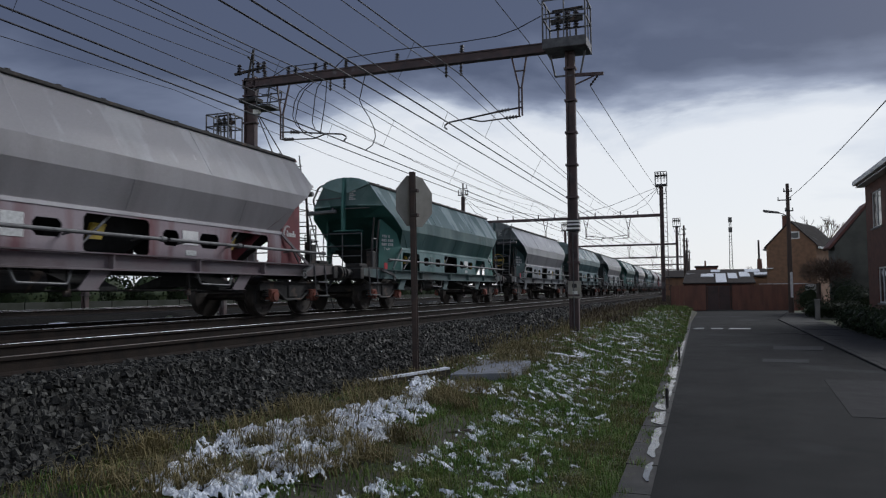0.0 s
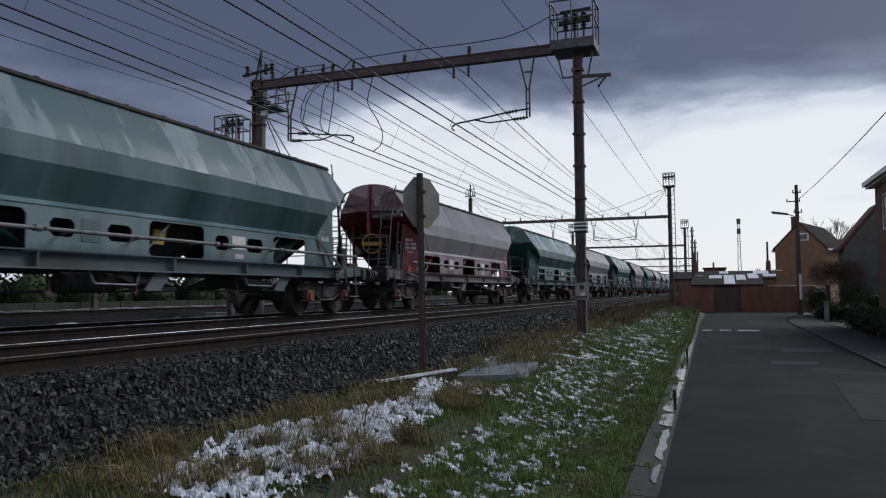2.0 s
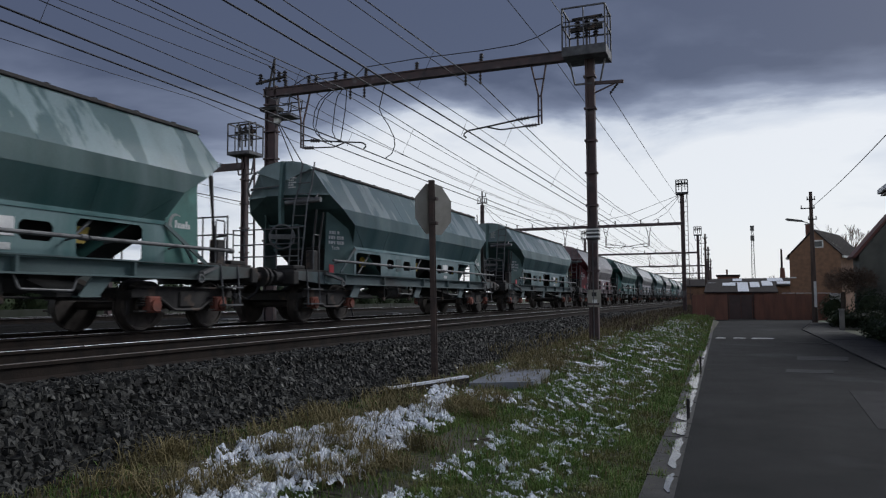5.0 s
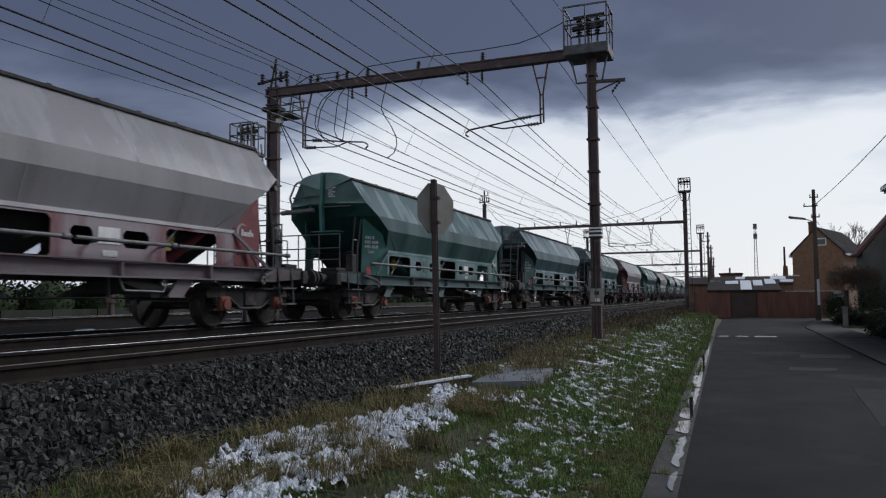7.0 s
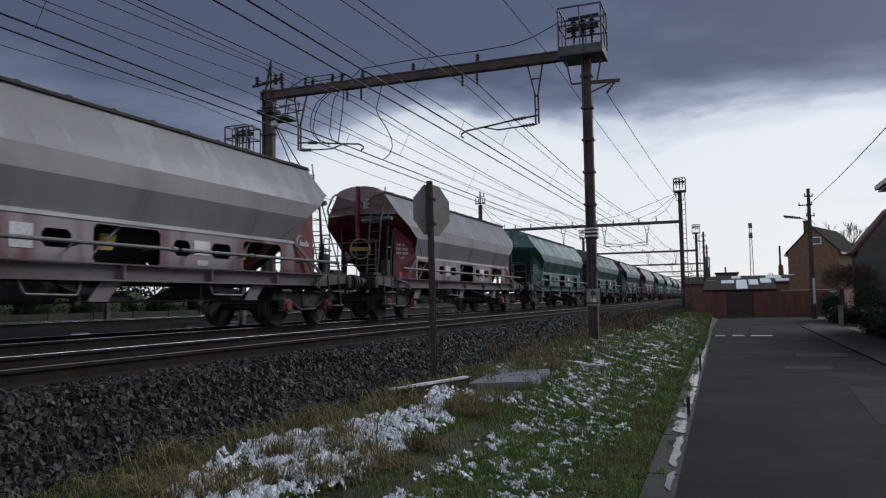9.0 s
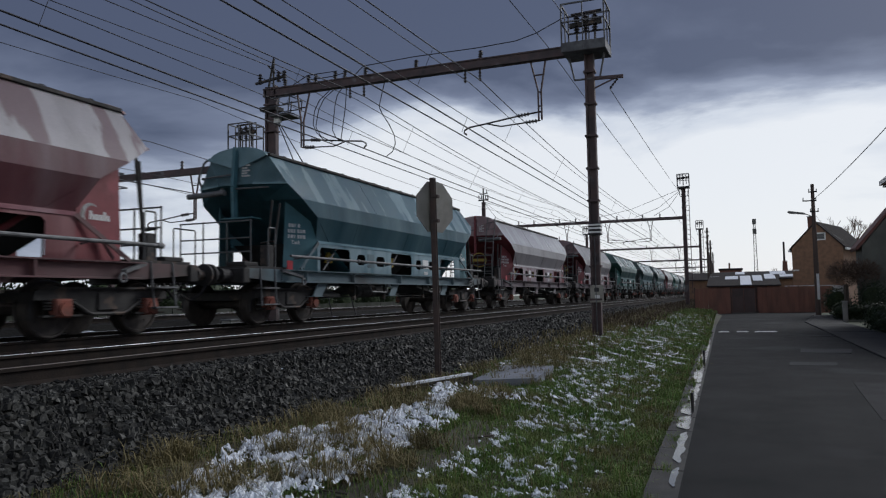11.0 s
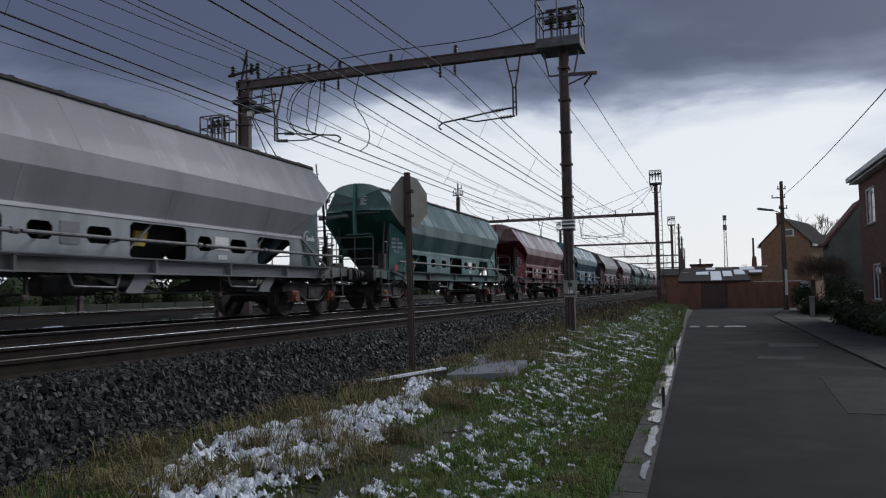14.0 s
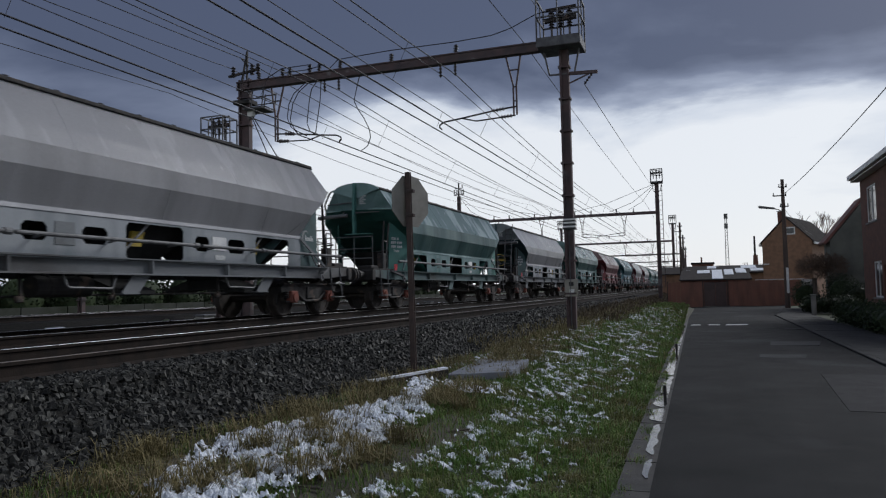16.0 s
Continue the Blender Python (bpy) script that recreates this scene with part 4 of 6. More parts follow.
def lattice_cage(parent, x, y, z, w=1.3, d=1.1, h=1.5, kick=0.27):
    """A maintenance cage with a plated floor on a mast head, and its switch gear."""
    cage = empty("maintenance_cage")
    cage.parent = parent
    x0, x1, y0, y1 = x - w / 2, x + w / 2, y - d / 2, y + d / 2
    part("cage_floor", box(bmesh.new(), (x0, y0, z), (x1, y1, z + 0.05)), M["cage_steel"], cage)
    for n, (a, b) in enumerate((((x0, y0), (x1, y0)), ((x1, y0), (x1, y1)), ((x1, y1), (x0, y1)), ((x0, y1), (x0, y0)))):
        bm = bmesh.new()
        beam(bm, (*a, z + 0.02 + kick / 2), (*b, z + 0.02 + kick / 2), 0.03, kick)
        part("kick_plate", bm, M["cage_steel"], cage)
        for k in (0.62, 1.0):
            part("cage_rail", beam(bmesh.new(), (*a, z + h * k), (*b, z + h * k), 0.045, 0.045), M["cage_steel"], cage)
        part("cage_post", beam(bmesh.new(), (*a, z), (*a, z + h), 0.045, 0.045, (0, 1, 0)), M["cage_steel"], cage)
        mid = ((a[0] + b[0]) / 2, (a[1] + b[1]) / 2)
        part("cage_post", beam(bmesh.new(), (*mid, z), (*mid, z + h), 0.035, 0.035, (0, 1, 0)), M["cage_steel"], cage)
    for dx in (-0.28, 0.0, 0.28):
        bm = bmesh.new()
        for i in range(6):
            tube(bm, (x + dx, y, z + 0.75 + i * 0.09), (x + dx, y, z + 0.79 + i * 0.09), 0.10, 0.06, seg=10)
        tube(bm, (x + dx, y, z + 0.4), (x + dx, y, z + 1.3), 0.035)
        part("insulator", bm, M["insulator"], cage)
    part("switch_frame", beam(beam(bmesh.new(), (x - 0.5, y, z + 0.98), (x + 0.5, y, z + 1.02), 0.12, 0.14), (x - 0.45, y, z + 1.33), (x + 0.5, y, z + 1.36), 0.07, 0.06), M["iron"], cage)
    for s in (-1, 1):
        part("cage_strut", beam(bmesh.new(), (x + s * w * 0.42, y, z), (x + s * w * 0.3, y, z - 0.75), 0.05, 0.05), M["cage_steel"], cage)
    part("strut_tie", beam(bmesh.new(), (x - w * 0.3, y, z - 0.75), (x + w * 0.3, y, z - 0.75), 0.05, 0.05), M["cage_steel"], cage)
    return cage


def mast_column(parent, x, y, z0, z1, w=0.26):
    """Two channels laced together, with flange bands."""
    col = empty("column")
    col.parent = parent
    for s in (-1, 1):
        part("channel", box(bmesh.new(), (x + s * w / 2 - 0.03, y - 0.10, z0), (x + s * w / 2 + 0.03, y + 0.10, z1)), M["mast_steel"], col)
    part("web_plate", box(bmesh.new(), (x - w / 2 + 0.032, y - 0.02, z0), (x + w / 2 - 0.032, y + 0.02, z1)), M["mast_steel"], col)
    z = z0 + 1.3
    while z < z1 - 0.4:
        part("flange_band", box(bmesh.new(), (x - w / 2 - 0.07, y - 0.14, z), (x + w / 2 + 0.07, y + 0.14, z + 0.06)), M["mast_steel"], col)
        z += 1.0
    return col


def insulator_stack(parent, p, q, r=0.07, n=4):
    p, q = Vector(p), Vector(q)
    bm = bmesh.new()
    tube(bm, p, q, r * 0.4)
    for i in range(n):
        a = p.lerp(q, (i + 0.3) / n)
        b = p.lerp(q, (i + 0.8) / n)
        tube(bm, a, b, r, r * 0.6, seg=10)
    return part("insulator", bm, M["insulator"], parent)


def register_arm(parent, y, top, hang, way, zb):
    """A V-shaped drop from the beam and the arm that steadies the contact wire. way: +1 towards +x."""
    bm = bmesh.new()
    for s in (-1, 1):
        beam(bm, (top + s * 0.25, y, zb), (hang + s * 0.05, y, zb - 1.0), 0.05, 0.05, (0, 1, 0))
        beam(bm, (hang + s * 0.05, y, zb - 1.0), (hang + s * 0.05, y, zb - 1.95), 0.05, 0.05, (0, 1, 0))
    for k, h in ((0.5, 0.17), (1.05, 0.07), (1.5, 0.07)):
        beam(bm, (hang - h, y, zb - k), (hang + h, y, zb - k), 0.04, 0.04)
    part("drop_bracket", bm, M["mast_steel"], parent)
    z = zb - 1.9
    bm = pipe(bmesh.new(), [(hang - way * 0.05, y, z + 0.22), (hang + way * 0.6, y, z + 0.17), (hang + way * 1.78, y, z + 0.02), (hang + way * 2.42, y, z - 0.05), (hang + way * 2.6, y, z - 0.17), (hang + way * 2.48, y, z - 0.28)], 0.028)
    part("steady_arm", bm, M["iron"], parent)
    part("steady_arm", pipe(bmesh.new(), [(hang, y, z - 0.06), (hang + way * 1.3, y, z - 0.12), (hang + way * 1.8, y, z + 0.02)], 0.024), M["iron"], parent)
    insulator_stack(parent, (hang + way * 0.35, y, z + 0.19), (hang + way * 0.75, y, z + 0.15))
    insulator_stack(parent, (hang + way * 0.1, y, z - 0.06), (hang + way * 0.5, y, z - 0.08))


GY = 22.5


def near_gantry():
    g = empty("catenary_gantry")
    tagged(g, "rusty steel catenary gantry with a caged mast head spanning two tracks", "catenary gantry", "catenary gantries along the line")
    mast_column(g, -3.96, GY, 0.1, 9.1, 0.225)
    mast_column(g, -15.6, GY, 0.4, 9.4, 0.40)
    bm = bmesh.new()
    box(bm, (-15.9, GY - 0.14, 9.02), (-4.0, GY + 0.14, 9.06))
    box(bm, (-15.9, GY - 0.14, 9.28), (-4.0, GY + 0.14, 9.32))
    box(bm, (-15.9, GY - 0.10, 9.05), (-4.0, GY - 0.06, 9.29))
    box(bm, (-15.9, GY + 0.06, 9.05), (-4.0, GY + 0.10, 9.29))
    part("cross_beam", bm, M["mast_steel"], g, "riveted rust-brown cross beam")
    lattice_cage(g, -4.04, GY, 8.98)
    register_arm(g, GY, -5.58, -5.55, -1, 9.05)
    register_arm(g, GY, -14.24, -14.29, 1, 8.98)
    for x, z in ((-13.74, 9.34), (-12.94, 9.40), (-12.56, 9.32), (-11.74, 9.36), (-9.81, 9.38), (-7.51, 9.38), (-15.03, 9.4), (-14.04, 9.34)):
        insulator_stack(g, (x, GY, 9.30), (x + 0.03, GY, 9.62), 0.085, 4)
    for x in (-12.34, -11.79, -8.04, -7.53):
        insulator_stack(g, (x, GY, 9.04), (x, GY, 8.6), 0.06, 4)
    for pts in ([(-14.75, 9.29), (-14.04, 9.62), (-12.82, 9.62)], [(-14.04, 9.45), (-13.01, 9.45), (-12.29, 9.55)],
                [(-12.34, 9.01), (-12.1, 9.4), (-11.78, 9.66), (-9.85, 9.72), (-7.53, 9.70), (-6.28, 9.74), (-5.62, 9.89), (-5.15, 10.08), (-4.75, 10.24), (-4.16, 10.22)],
                [(-13.13, 8.96), (-13.55, 8.66), (-13.75, 8.3), (-13.82, 7.82), (-13.68, 7.5), (-13.37, 7.2)],
                [(-12.61, 9.0), (-12.83, 8.75), (-12.92, 8.4), (-13.03, 7.54), (-12.9, 7.25), (-12.7, 7.11)],
                [(-10.96, 9.01), (-11.05, 8.7), (-11.19, 8.15), (-11.05, 7.85), (-10.83, 7.53), (-10.62, 7.1), (-10.59, 6.82), (-10.7, 6.55), (-10.95, 6.4)],
                [(-12.94, 8.98), (-13.35, 8.7), (-13.59, 8.31), (-13.71, 7.71), (-13.5, 7.35), (-13.03, 7.1)],
                [(-12.45, 9.0), (-12.5, 8.3), (-12.62, 7.6), (-12.7, 7.11)]):
        part("jumper_cable", pipe(bmesh.new(), [(x, GY - 0.05, z) for x, z in pts], 0.017, 5), M["wire"], g)
    part("bracket_arm", beam(beam(bmesh.new(), (-3.86, GY, 8.22), (-2.95, GY, 8.18), 0.07, 0.10), (-3.86, GY, 7.9), (-3.2, GY, 8.15), 0.04, 0.04), M["mast_steel"], g)
    insulator_stack(g, (-3.12, GY, 8.14), (-3.36, GY, 7.84), 0.05, 4)
    # head of the far mast: horn, basket and stays
    bm = bmesh.new()
    beam(bm, (-15.75, GY, 9.3), (-15.5, GY, 10.45), 0.06, 0.06, (0, 1, 0))
    beam(bm, (-15.5, GY, 10.45), (-15.52, GY, 9.4), 0.05, 0.05, (0, 1, 0))
    beam(bm, (-16.3, GY, 9.6), (-15.0, GY, 9.74), 0.08, 0.08)
    beam(bm, (-15.75, GY, 10.2), (-15.45, GY, 9.9), 0.04, 0.04, (0, 1, 0))
    part("mast_horn", bm, M["iron"], g)
    part("mast_collar", beam(bmesh.new(), (-15.95, GY, 8.55), (-15.25, GY, 8.55), 0.5, 0.14), M["iron"], g)
    for x in (-16.1, -15.3, -15.05):
        insulator_stack(g, (x, GY, 9.55), (x, GY, 9.95), 0.09, 4)
    bm = bmesh.new()
    for z in (8.25, 8.55, 8.85):
        pipe(bm, [(-15.4, GY - 0.4, z), (-14.55, GY - 0.4, z), (-14.55, GY + 0.4, z), (-15.4, GY + 0.4, z)], 0.022)
    for y in (-0.4, 0.4):
        for x in (-14.55, -15.0):
            pipe(bm, [(x - 0.1, GY + y, 8.2), (x, GY + y, 8.9)], 0.022)
    box(bm, (-15.45, GY - 0.4, 8.2), (-14.62, GY + 0.4, 8.24))
    part("basket", bm, M["cage_steel"], g)
    for dx in (1.3, 1.9):
        part("stay", pipe(bmesh.new(), [(-15.45, GY, 8.3), (-15.45 + dx, GY + 0.2, 5.2), (-15.45 + dx * 1.6, GY + 0.4, 1.0)], 0.02), M["wire"], g)
    part("lamp_box", box(bmesh.new(), (-15.42, GY - 0.16, 8.0), (-15.15, GY - 0.02, 8.2), 0.02), M["white_enamel"], g)
    # number plate and striped band on the near mast
    plate = part("mast_plate", box(bmesh.new(), (-4.13, GY - 0.13, 1.34), (-3.73, GY - 0.11, 1.86), 0.008), M["sign_back"], g, "small grey plate with dark marks")
    part("plate_mark", box(bmesh.new(), (-4.0, GY - 0.138, 1.66), (-3.86, GY - 0.132, 1.78)), M["black_mark"], plate)
    part("plate_mark", box(bmesh.new(), (-3.98, GY - 0.138, 1.42), (-3.84, GY - 0.132, 1.56)), M["white_enamel"], plate)
    band = part("mast_band", box(bmesh.new(), (-4.12, GY - 0.15, 3.38), (-3.76, GY + 0.15, 3.74), 0.008), M["black_mark"], g)
    for z in (3.44, 3.56, 3.66):
        part("white_stripe", box(bmesh.new(), (-4.123, GY - 0.153, z), (-3.757, GY + 0.153, z + 0.05)), M["white_enamel"], band)
    part("earth_cable", pipe(bmesh.new(), [(-3.95, GY - 0.13, 0.3), (-3.95, GY - 0.13, 3.3)], 0.016), M["cage_steel"], g)
    return g


def gantry(y, right, left, zb, top, drops, cages=True, caged_left=True, cage_both=True, label="rusty catenary gantry over the tracks with caged mast heads"):
    g = empty("catenary_gantry")
    tagged(g, label, "catenary gantry", "catenary gantries along the line")
    for x in (right, left):
        mast_column(g, x, y, 0.2, top - 1.4 if cages else top, 0.30 if caged_left else 0.18)
        if cages and (x == right or caged_left):
            if x == left and not cage_both:
                part("mast_head", beam(beam(beam(bmesh.new(), (x, y, top - 1.4), (x, y, top), 0.12, 0.12, (0, 1, 0)), (x - 0.55, y, top - 1.25), (x + 0.55, y, top - 1.2), 0.09, 0.12), (x - 0.4, y, top - 0.6), (x + 0.45, y, top - 0.55), 0.07, 0.08), M["iron"], g)
                for d in (-0.48, -0.2, 0.25, 0.48):
                    insulator_stack(g, (x + d, y, top - 1.15), (x + d, y, top - 0.7), 0.09, 3)
                insulator_stack(g, (x + 0.38, y, top - 0.5), (x + 0.38, y, top - 0.2), 0.08, 3)
                continue
            lattice_cage(g, x, y, top - 1.4, 1.05, 0.95, 1.3, 0.12)
            rungs = bmesh.new()
            for i in range(int((top - 3.5) / 0.45)):
                beam(rungs, (x + 0.16, y, 2.0 + 0.45 * i), (x + 0.5, y, 2.0 + 0.45 * i), 0.035, 0.035)
            part("ladder_rungs", rungs, M["mast_steel"], g)
            part("ladder_rail", beam(bmesh.new(), (x + 0.5, y, 1.5), (x + 0.45, y, top - 1.5), 0.06, 0.06, (0, 1, 0)), M["mast_steel"], g)
    bm = bmesh.new()
    box(bm, (left, y - 0.1, zb - 0.14), (right, y + 0.1, zb + 0.14))
    part("cross_beam", bm, M["mast_steel"], g)
    if not caged_left:
        for z, d in ((zb + 0.2, 0.7), (zb - 0.45, 0.9)):
            part("platform_rail", pipe(bmesh.new(), [(left - d, y, z), (left + d, y, z), (left + d, y - 0.5, z), (left - d, y - 0.5, z)], 0.03), M["cage_steel"], g)
        part("horn", beam(beam(bmesh.new(), (left, y, zb), (left - 0.1, y, zb + 1.2), 0.06, 0.06, (0, 1, 0)), (left - 0.7, y, zb + 0.8), (left + 0.6, y, zb + 0.85), 0.07, 0.07), M["iron"], g)
        for d in (-0.6, -0.2, 0.5):
            insulator_stack(g, (left + d, y, zb + 0.85), (left + d, y, zb + 1.15), 0.07, 3)
    for i, x in enumerate(drops):
        register_arm(g, y, x, x, -1 if i % 2 == 0 else 1, zb - 0.1)
        for d in (-0.7, 0.9):
            insulator_stack(g, (x + d, y, zb + 0.12), (x + d, y, zb + 0.5), 0.09, 3)
    return g


def wire(name, pts, r, label, droppers=()):
    """One cable through the given points, hung in shallow curves where its points say so."""
    bm = bmesh.new()
    sweep(bm, pts, r, 5)
    w = tagged(new(name, mesh_of(name, bm, M["wire"])), label, "overhead wire", "overhead wires")
    for a, b in droppers:
        part("dropper", tube(bmesh.new(), a, b, 0.007, seg=4), M["wire"], w)
    return w


SUPPORTS = [-27.0, GY, 72.0, 115.0, 165.0, 215.0, 268.0, 325.0]


def hang(x, z, sag, zig=0.0):
    """Points of a wire from support to support."""
    out = []
    for i, (a, b) in enumerate(zip(SUPPORTS, SUPPORTS[1:])):
        for k in range(12):
            u = k / 12
            y = a + (b - a) * u
            out.append((x + bend(y) + zig * (1 - 2 * u) * (-1) ** i, y, z - sag * 4 * u * (1 - u)))
    return out


def overhead_wires():
    for x, z, lab in ((-7.80, 8.6, "near"), (-12.06, 8.57, "far"), (BACK_TRACK, 7.9, "siding")):
        mess = hang(x + 0.32, z, 0.6)
        mess2 = hang(x - 0.10, z, 0.5)
        aux = hang(x - 0.05, z - 1.15, 0.12, 0.15)
        low = z - 1.62
        drop = [(a, b) for a, b in zip(mess, aux)][1:40:2]
        wire("messenger_wire", mess, 0.017, "dark sagging messenger cable over the %s track" % lab, drop)
        if lab != "siding":
            wire("messenger_wire", mess2, 0.013, "dark sagging messenger cable over the %s track" % lab)
        wire("auxiliary_wire", aux, 0.012, "thin auxiliary wire over the %s track" % lab, [(a, (a[0] - 0.2, a[1], low)) for a in aux[3:40:3]])
        wire("contact_wire", hang(x - (0.02 if lab == "near" else 0.16), low, 0.03), 0.023, "taut contact wire over the %s track" % lab)
        if lab != "siding":
            wire("contact_wire", hang(x - (0.56 if lab == "near" else 0.78), low, 0.03), 0.021, "taut contact wire over the %s track" % lab)
    wire("feeder_cable", hang(-15.7, 10.2, 0.7), 0.016, "feeder cable carried on the far mast heads")
    wire("feeder_cable", hang(-16.2, 9.9, 0.8), 0.014, "feeder cable carried on the far mast heads")
    wire("feeder_cable", hang(-5.3, 9.5, 0.3), 0.012, "thin feeder cable beside the caged mast")
    wire("feeder_cable", [(-4.66, GY - 0.4, 10.25)] + [(-4.64, y, 10.25 - 0.0012 * (GY - y) * (y + 30)) for y in (16, 10, 4, -4, -14, -27)], 0.012, "thin feeder cable ending at the caged mast")
    wire("earth_wire", [(-3.36, GY, 7.84)] + [(-3.36 - 0.95 * u, GY + 49.5 * u, 7.84 + 2.6 * u - 0.5 * u * (1 - u)) for u in (0.15, 0.3, 0.45, 0.6, 0.75, 0.9, 1.0)], 0.012, "thin earth wire slung from mast to mast")
    for x, z in ((-19.0, 9.3), (-26.0, 7.4)):
        wire("feeder_cable", hang(x, z, 0.6), 0.013, "cable over the sidings behind the train")
    # jumpers that fan out at the second gantry
    for dx, dz in ((-2.6, 0.3), (-4.4, 0.2), (-9.5, 0.1)):
        wire("jumper_cable", [(-4.4, 72, 11.3), (-4.4 + dx * 0.5, 72, 9.6), (-4.4 + dx, 72, 8.6 + dz)], 0.02, "slack jumper cable from mast head to beam")
        wire("jumper_cable", [(-24.0, 72, 11.3), (-24.0 - dx * 0.5, 72, 9.6), (-24.0 - dx, 72, 8.6 + dz)], 0.02, "slack jumper cable from mast head to beam")


near_gantry()
gantry(25.0, -18.6, -25.8, 7.1, 8.9, [-21.2], caged_left=False, label="weathered catenary gantry with cages over the sidings")
gantry(72.0, -4.3, -24.0, 8.55, 12.7, [-7.4, -11.4, -15.4, -19.6], cage_both=False)
gantry(115.0, -4.8, -21.5, 8.3, 12.2, [-7.8, -11.8])
for gy in (165.0, 215.0, 268.0, 325.0):
    gantry(gy, -4.2 + bend(gy), -22.0 + bend(gy), 8.4, 9.4, [-7 + bend(gy), -11 + bend(gy)], cages=False, label="distant rusty catenary gantry over the tracks")
overhead_wires()


# ---------------------------------------------------------------- sign, slab and other things on the verge


def octagon_sign():
    s = empty("road_sign", pose(-4.30, 10.55, 0.15))
    tagged(s, "bare grey back of an octagonal traffic sign on a rusty post", "traffic sign")
    post = prism(bmesh.new(), [(-0.04, -0.035), (0.04, -0.035), (0.04, -0.025), (-0.030, -0.025), (-0.030, 0.025), (0.04, 0.025), (0.04, 0.035), (-0.04, 0.035)], "z", -0.2, 3.30)
    ob = part("post", post, M["rust_post"], s, "rusty steel post")
    ob.matrix_basis = pose(0, 0, 0, 0, -0.8, 0)
    R = 0.425
    pts = [(R * math.cos(math.radians(22.5 + 45 * i)), R * math.sin(math.radians(22.5 + 45 * i))) for i in range(8)]
    bm = prism(bmesh.new(), pts, "y", 0.0, 0.012)
    panel = part("sign_panel", bm, M["sign_back"], s)
    panel.matrix_basis = pose(-0.05, 0.10, 2.85, 0, 0, 67)
    for z in (2.6, 2.98):
        part("clamp", box(bmesh.new(), (-0.052, -0.045, z), (0.052, 0.045, z + 0.05), 0.008), M["rust_post"], s)


def verge_things():
    bm = prism(bmesh.new(), [(-4.10, 13.4), (-3.18, 13.4), (-2.98, 11.4), (-3.88, 10.84)], "z", 0.10, 0.30)
    tagged(new("concrete_slab", mesh_of("concrete_slab", bm, M["slab"])), "wet blue-grey concrete slab lying at the ballast's foot", "slab")
    bm = beam(bmesh.new(), (-3.88, 10.82, 0.33), (-4.45, 9.3, 0.30), 0.10, 0.12)
    plank = tagged(new("plank", mesh_of("plank", bm, M["sleeper"])), "narrow concrete edging with a snow cap beside the slab", "plank")
    bm = beam(bmesh.new(), (-3.88, 10.82, 0.405), (-4.45, 9.3, 0.375), 0.09, 0.03)
    part("snow_cap", bm, M["snow"], plank)
    for x, y, h in ((-0.72, 16.9, 0.34), (-0.63, 10.7, 0.23)):
        p = empty("marker_peg", pose(x, y, 0))
        tagged(p, "short dark iron peg at the gutter's edge", "peg", "iron pegs along the gutter")
        part("peg", tube(bmesh.new(), (0, 0, -0.1), (0, 0, h), 0.022), M["iron"], p)
        part("foot", box(bmesh.new(), (-0.12, -0.02, -0.05), (0.02, 0.02, 0.012)), M["iron"], p)
    random.seed(8)
    for i in range(4):
        x, y = -2.75 + random.uniform(-0.2, 0.2), 4.9 + i * 0.85
        bm = tube(bmesh.new(), (-0.13, 0, 0), (0.14, 0.02, 0.012), 0.013, 0.008, seg=6)
        ob = tagged(new("stick", mesh_of("stick", bm, M["bark"])), "dark broken stick lying on bare soil", "stick", "sticks on the verge")
        ob.matrix_basis = pose(x, y, ground_z(x, y) + 0.015, 0, 0, random.uniform(0, 180))


octagon_sign()
verge_things()


# ---------------------------------------------------------------- houses, fence and street


def opening(parent, x, y, z0, z1, w, facing, glass_mat="glass", frame=0.07):
    """A window set into a wall: reveal, frame, pane and sill. facing: the pose that turns +y outwards."""
    win = empty("window", facing @ pose(x, y, 0))
    win.parent = parent
    h = z1 - z0
    bm = bmesh.new()
    for a, b in (((-w / 2, z0), (-w / 2 + frame, z1)), ((w / 2 - frame, z0), (w / 2, z1)), ((-w / 2 + frame, z0), (w / 2 - frame, z0 + frame)), ((-w / 2 + frame, z1 - frame), (w / 2 - frame, z1)), ((-0.03, z0 + frame), (0.03, z1 - frame))):
        box(bm, (a[0], -0.10, a[1]), (b[0], -0.04, b[1]))
    part("window_frame", bm, M["white_paint"], win)
    part("pane", box(bmesh.new(), (-w / 2 + frame, -0.085, z0 + frame), (w / 2 - frame, -0.07, z1 - frame)), M[glass_mat], win)
    part("window_sill", box(bmesh.new(), (-w / 2 - 0.06, -0.1, z0 - 0.07), (w / 2 + 0.06, 0.06, z0)), M["concrete"], win)
    return win


def wall_with(bm, along0, along1, z0, z1, holes, plane, thick, axis):
    """A wall in the plane x=plane or y=plane, cut by (a, b, zlo, zhi) openings."""
    cuts = sorted({along0, along1, *(h[0] for h in holes), *(h[1] for h in holes)})

    def slab(a, b, lo, hi):
        if hi - lo < 0.01 or b - a < 0.01:
            return
        if axis == "x":
            box(bm, (plane, a, lo), (plane + thick, b, hi))
        else:
            box(bm, (a, plane, lo), (b, plane + thick, hi))
    for a, b in zip(cuts, cuts[1:]):
        z = z0
        for h in sorted((h for h in holes if h[0] <= a + 1e-6 and b <= h[1] + 1e-6), key=lambda h: h[2]):
            slab(a, b, z, h[2])
            z = h[3]
        slab(a, b, z, z1)
    return bm


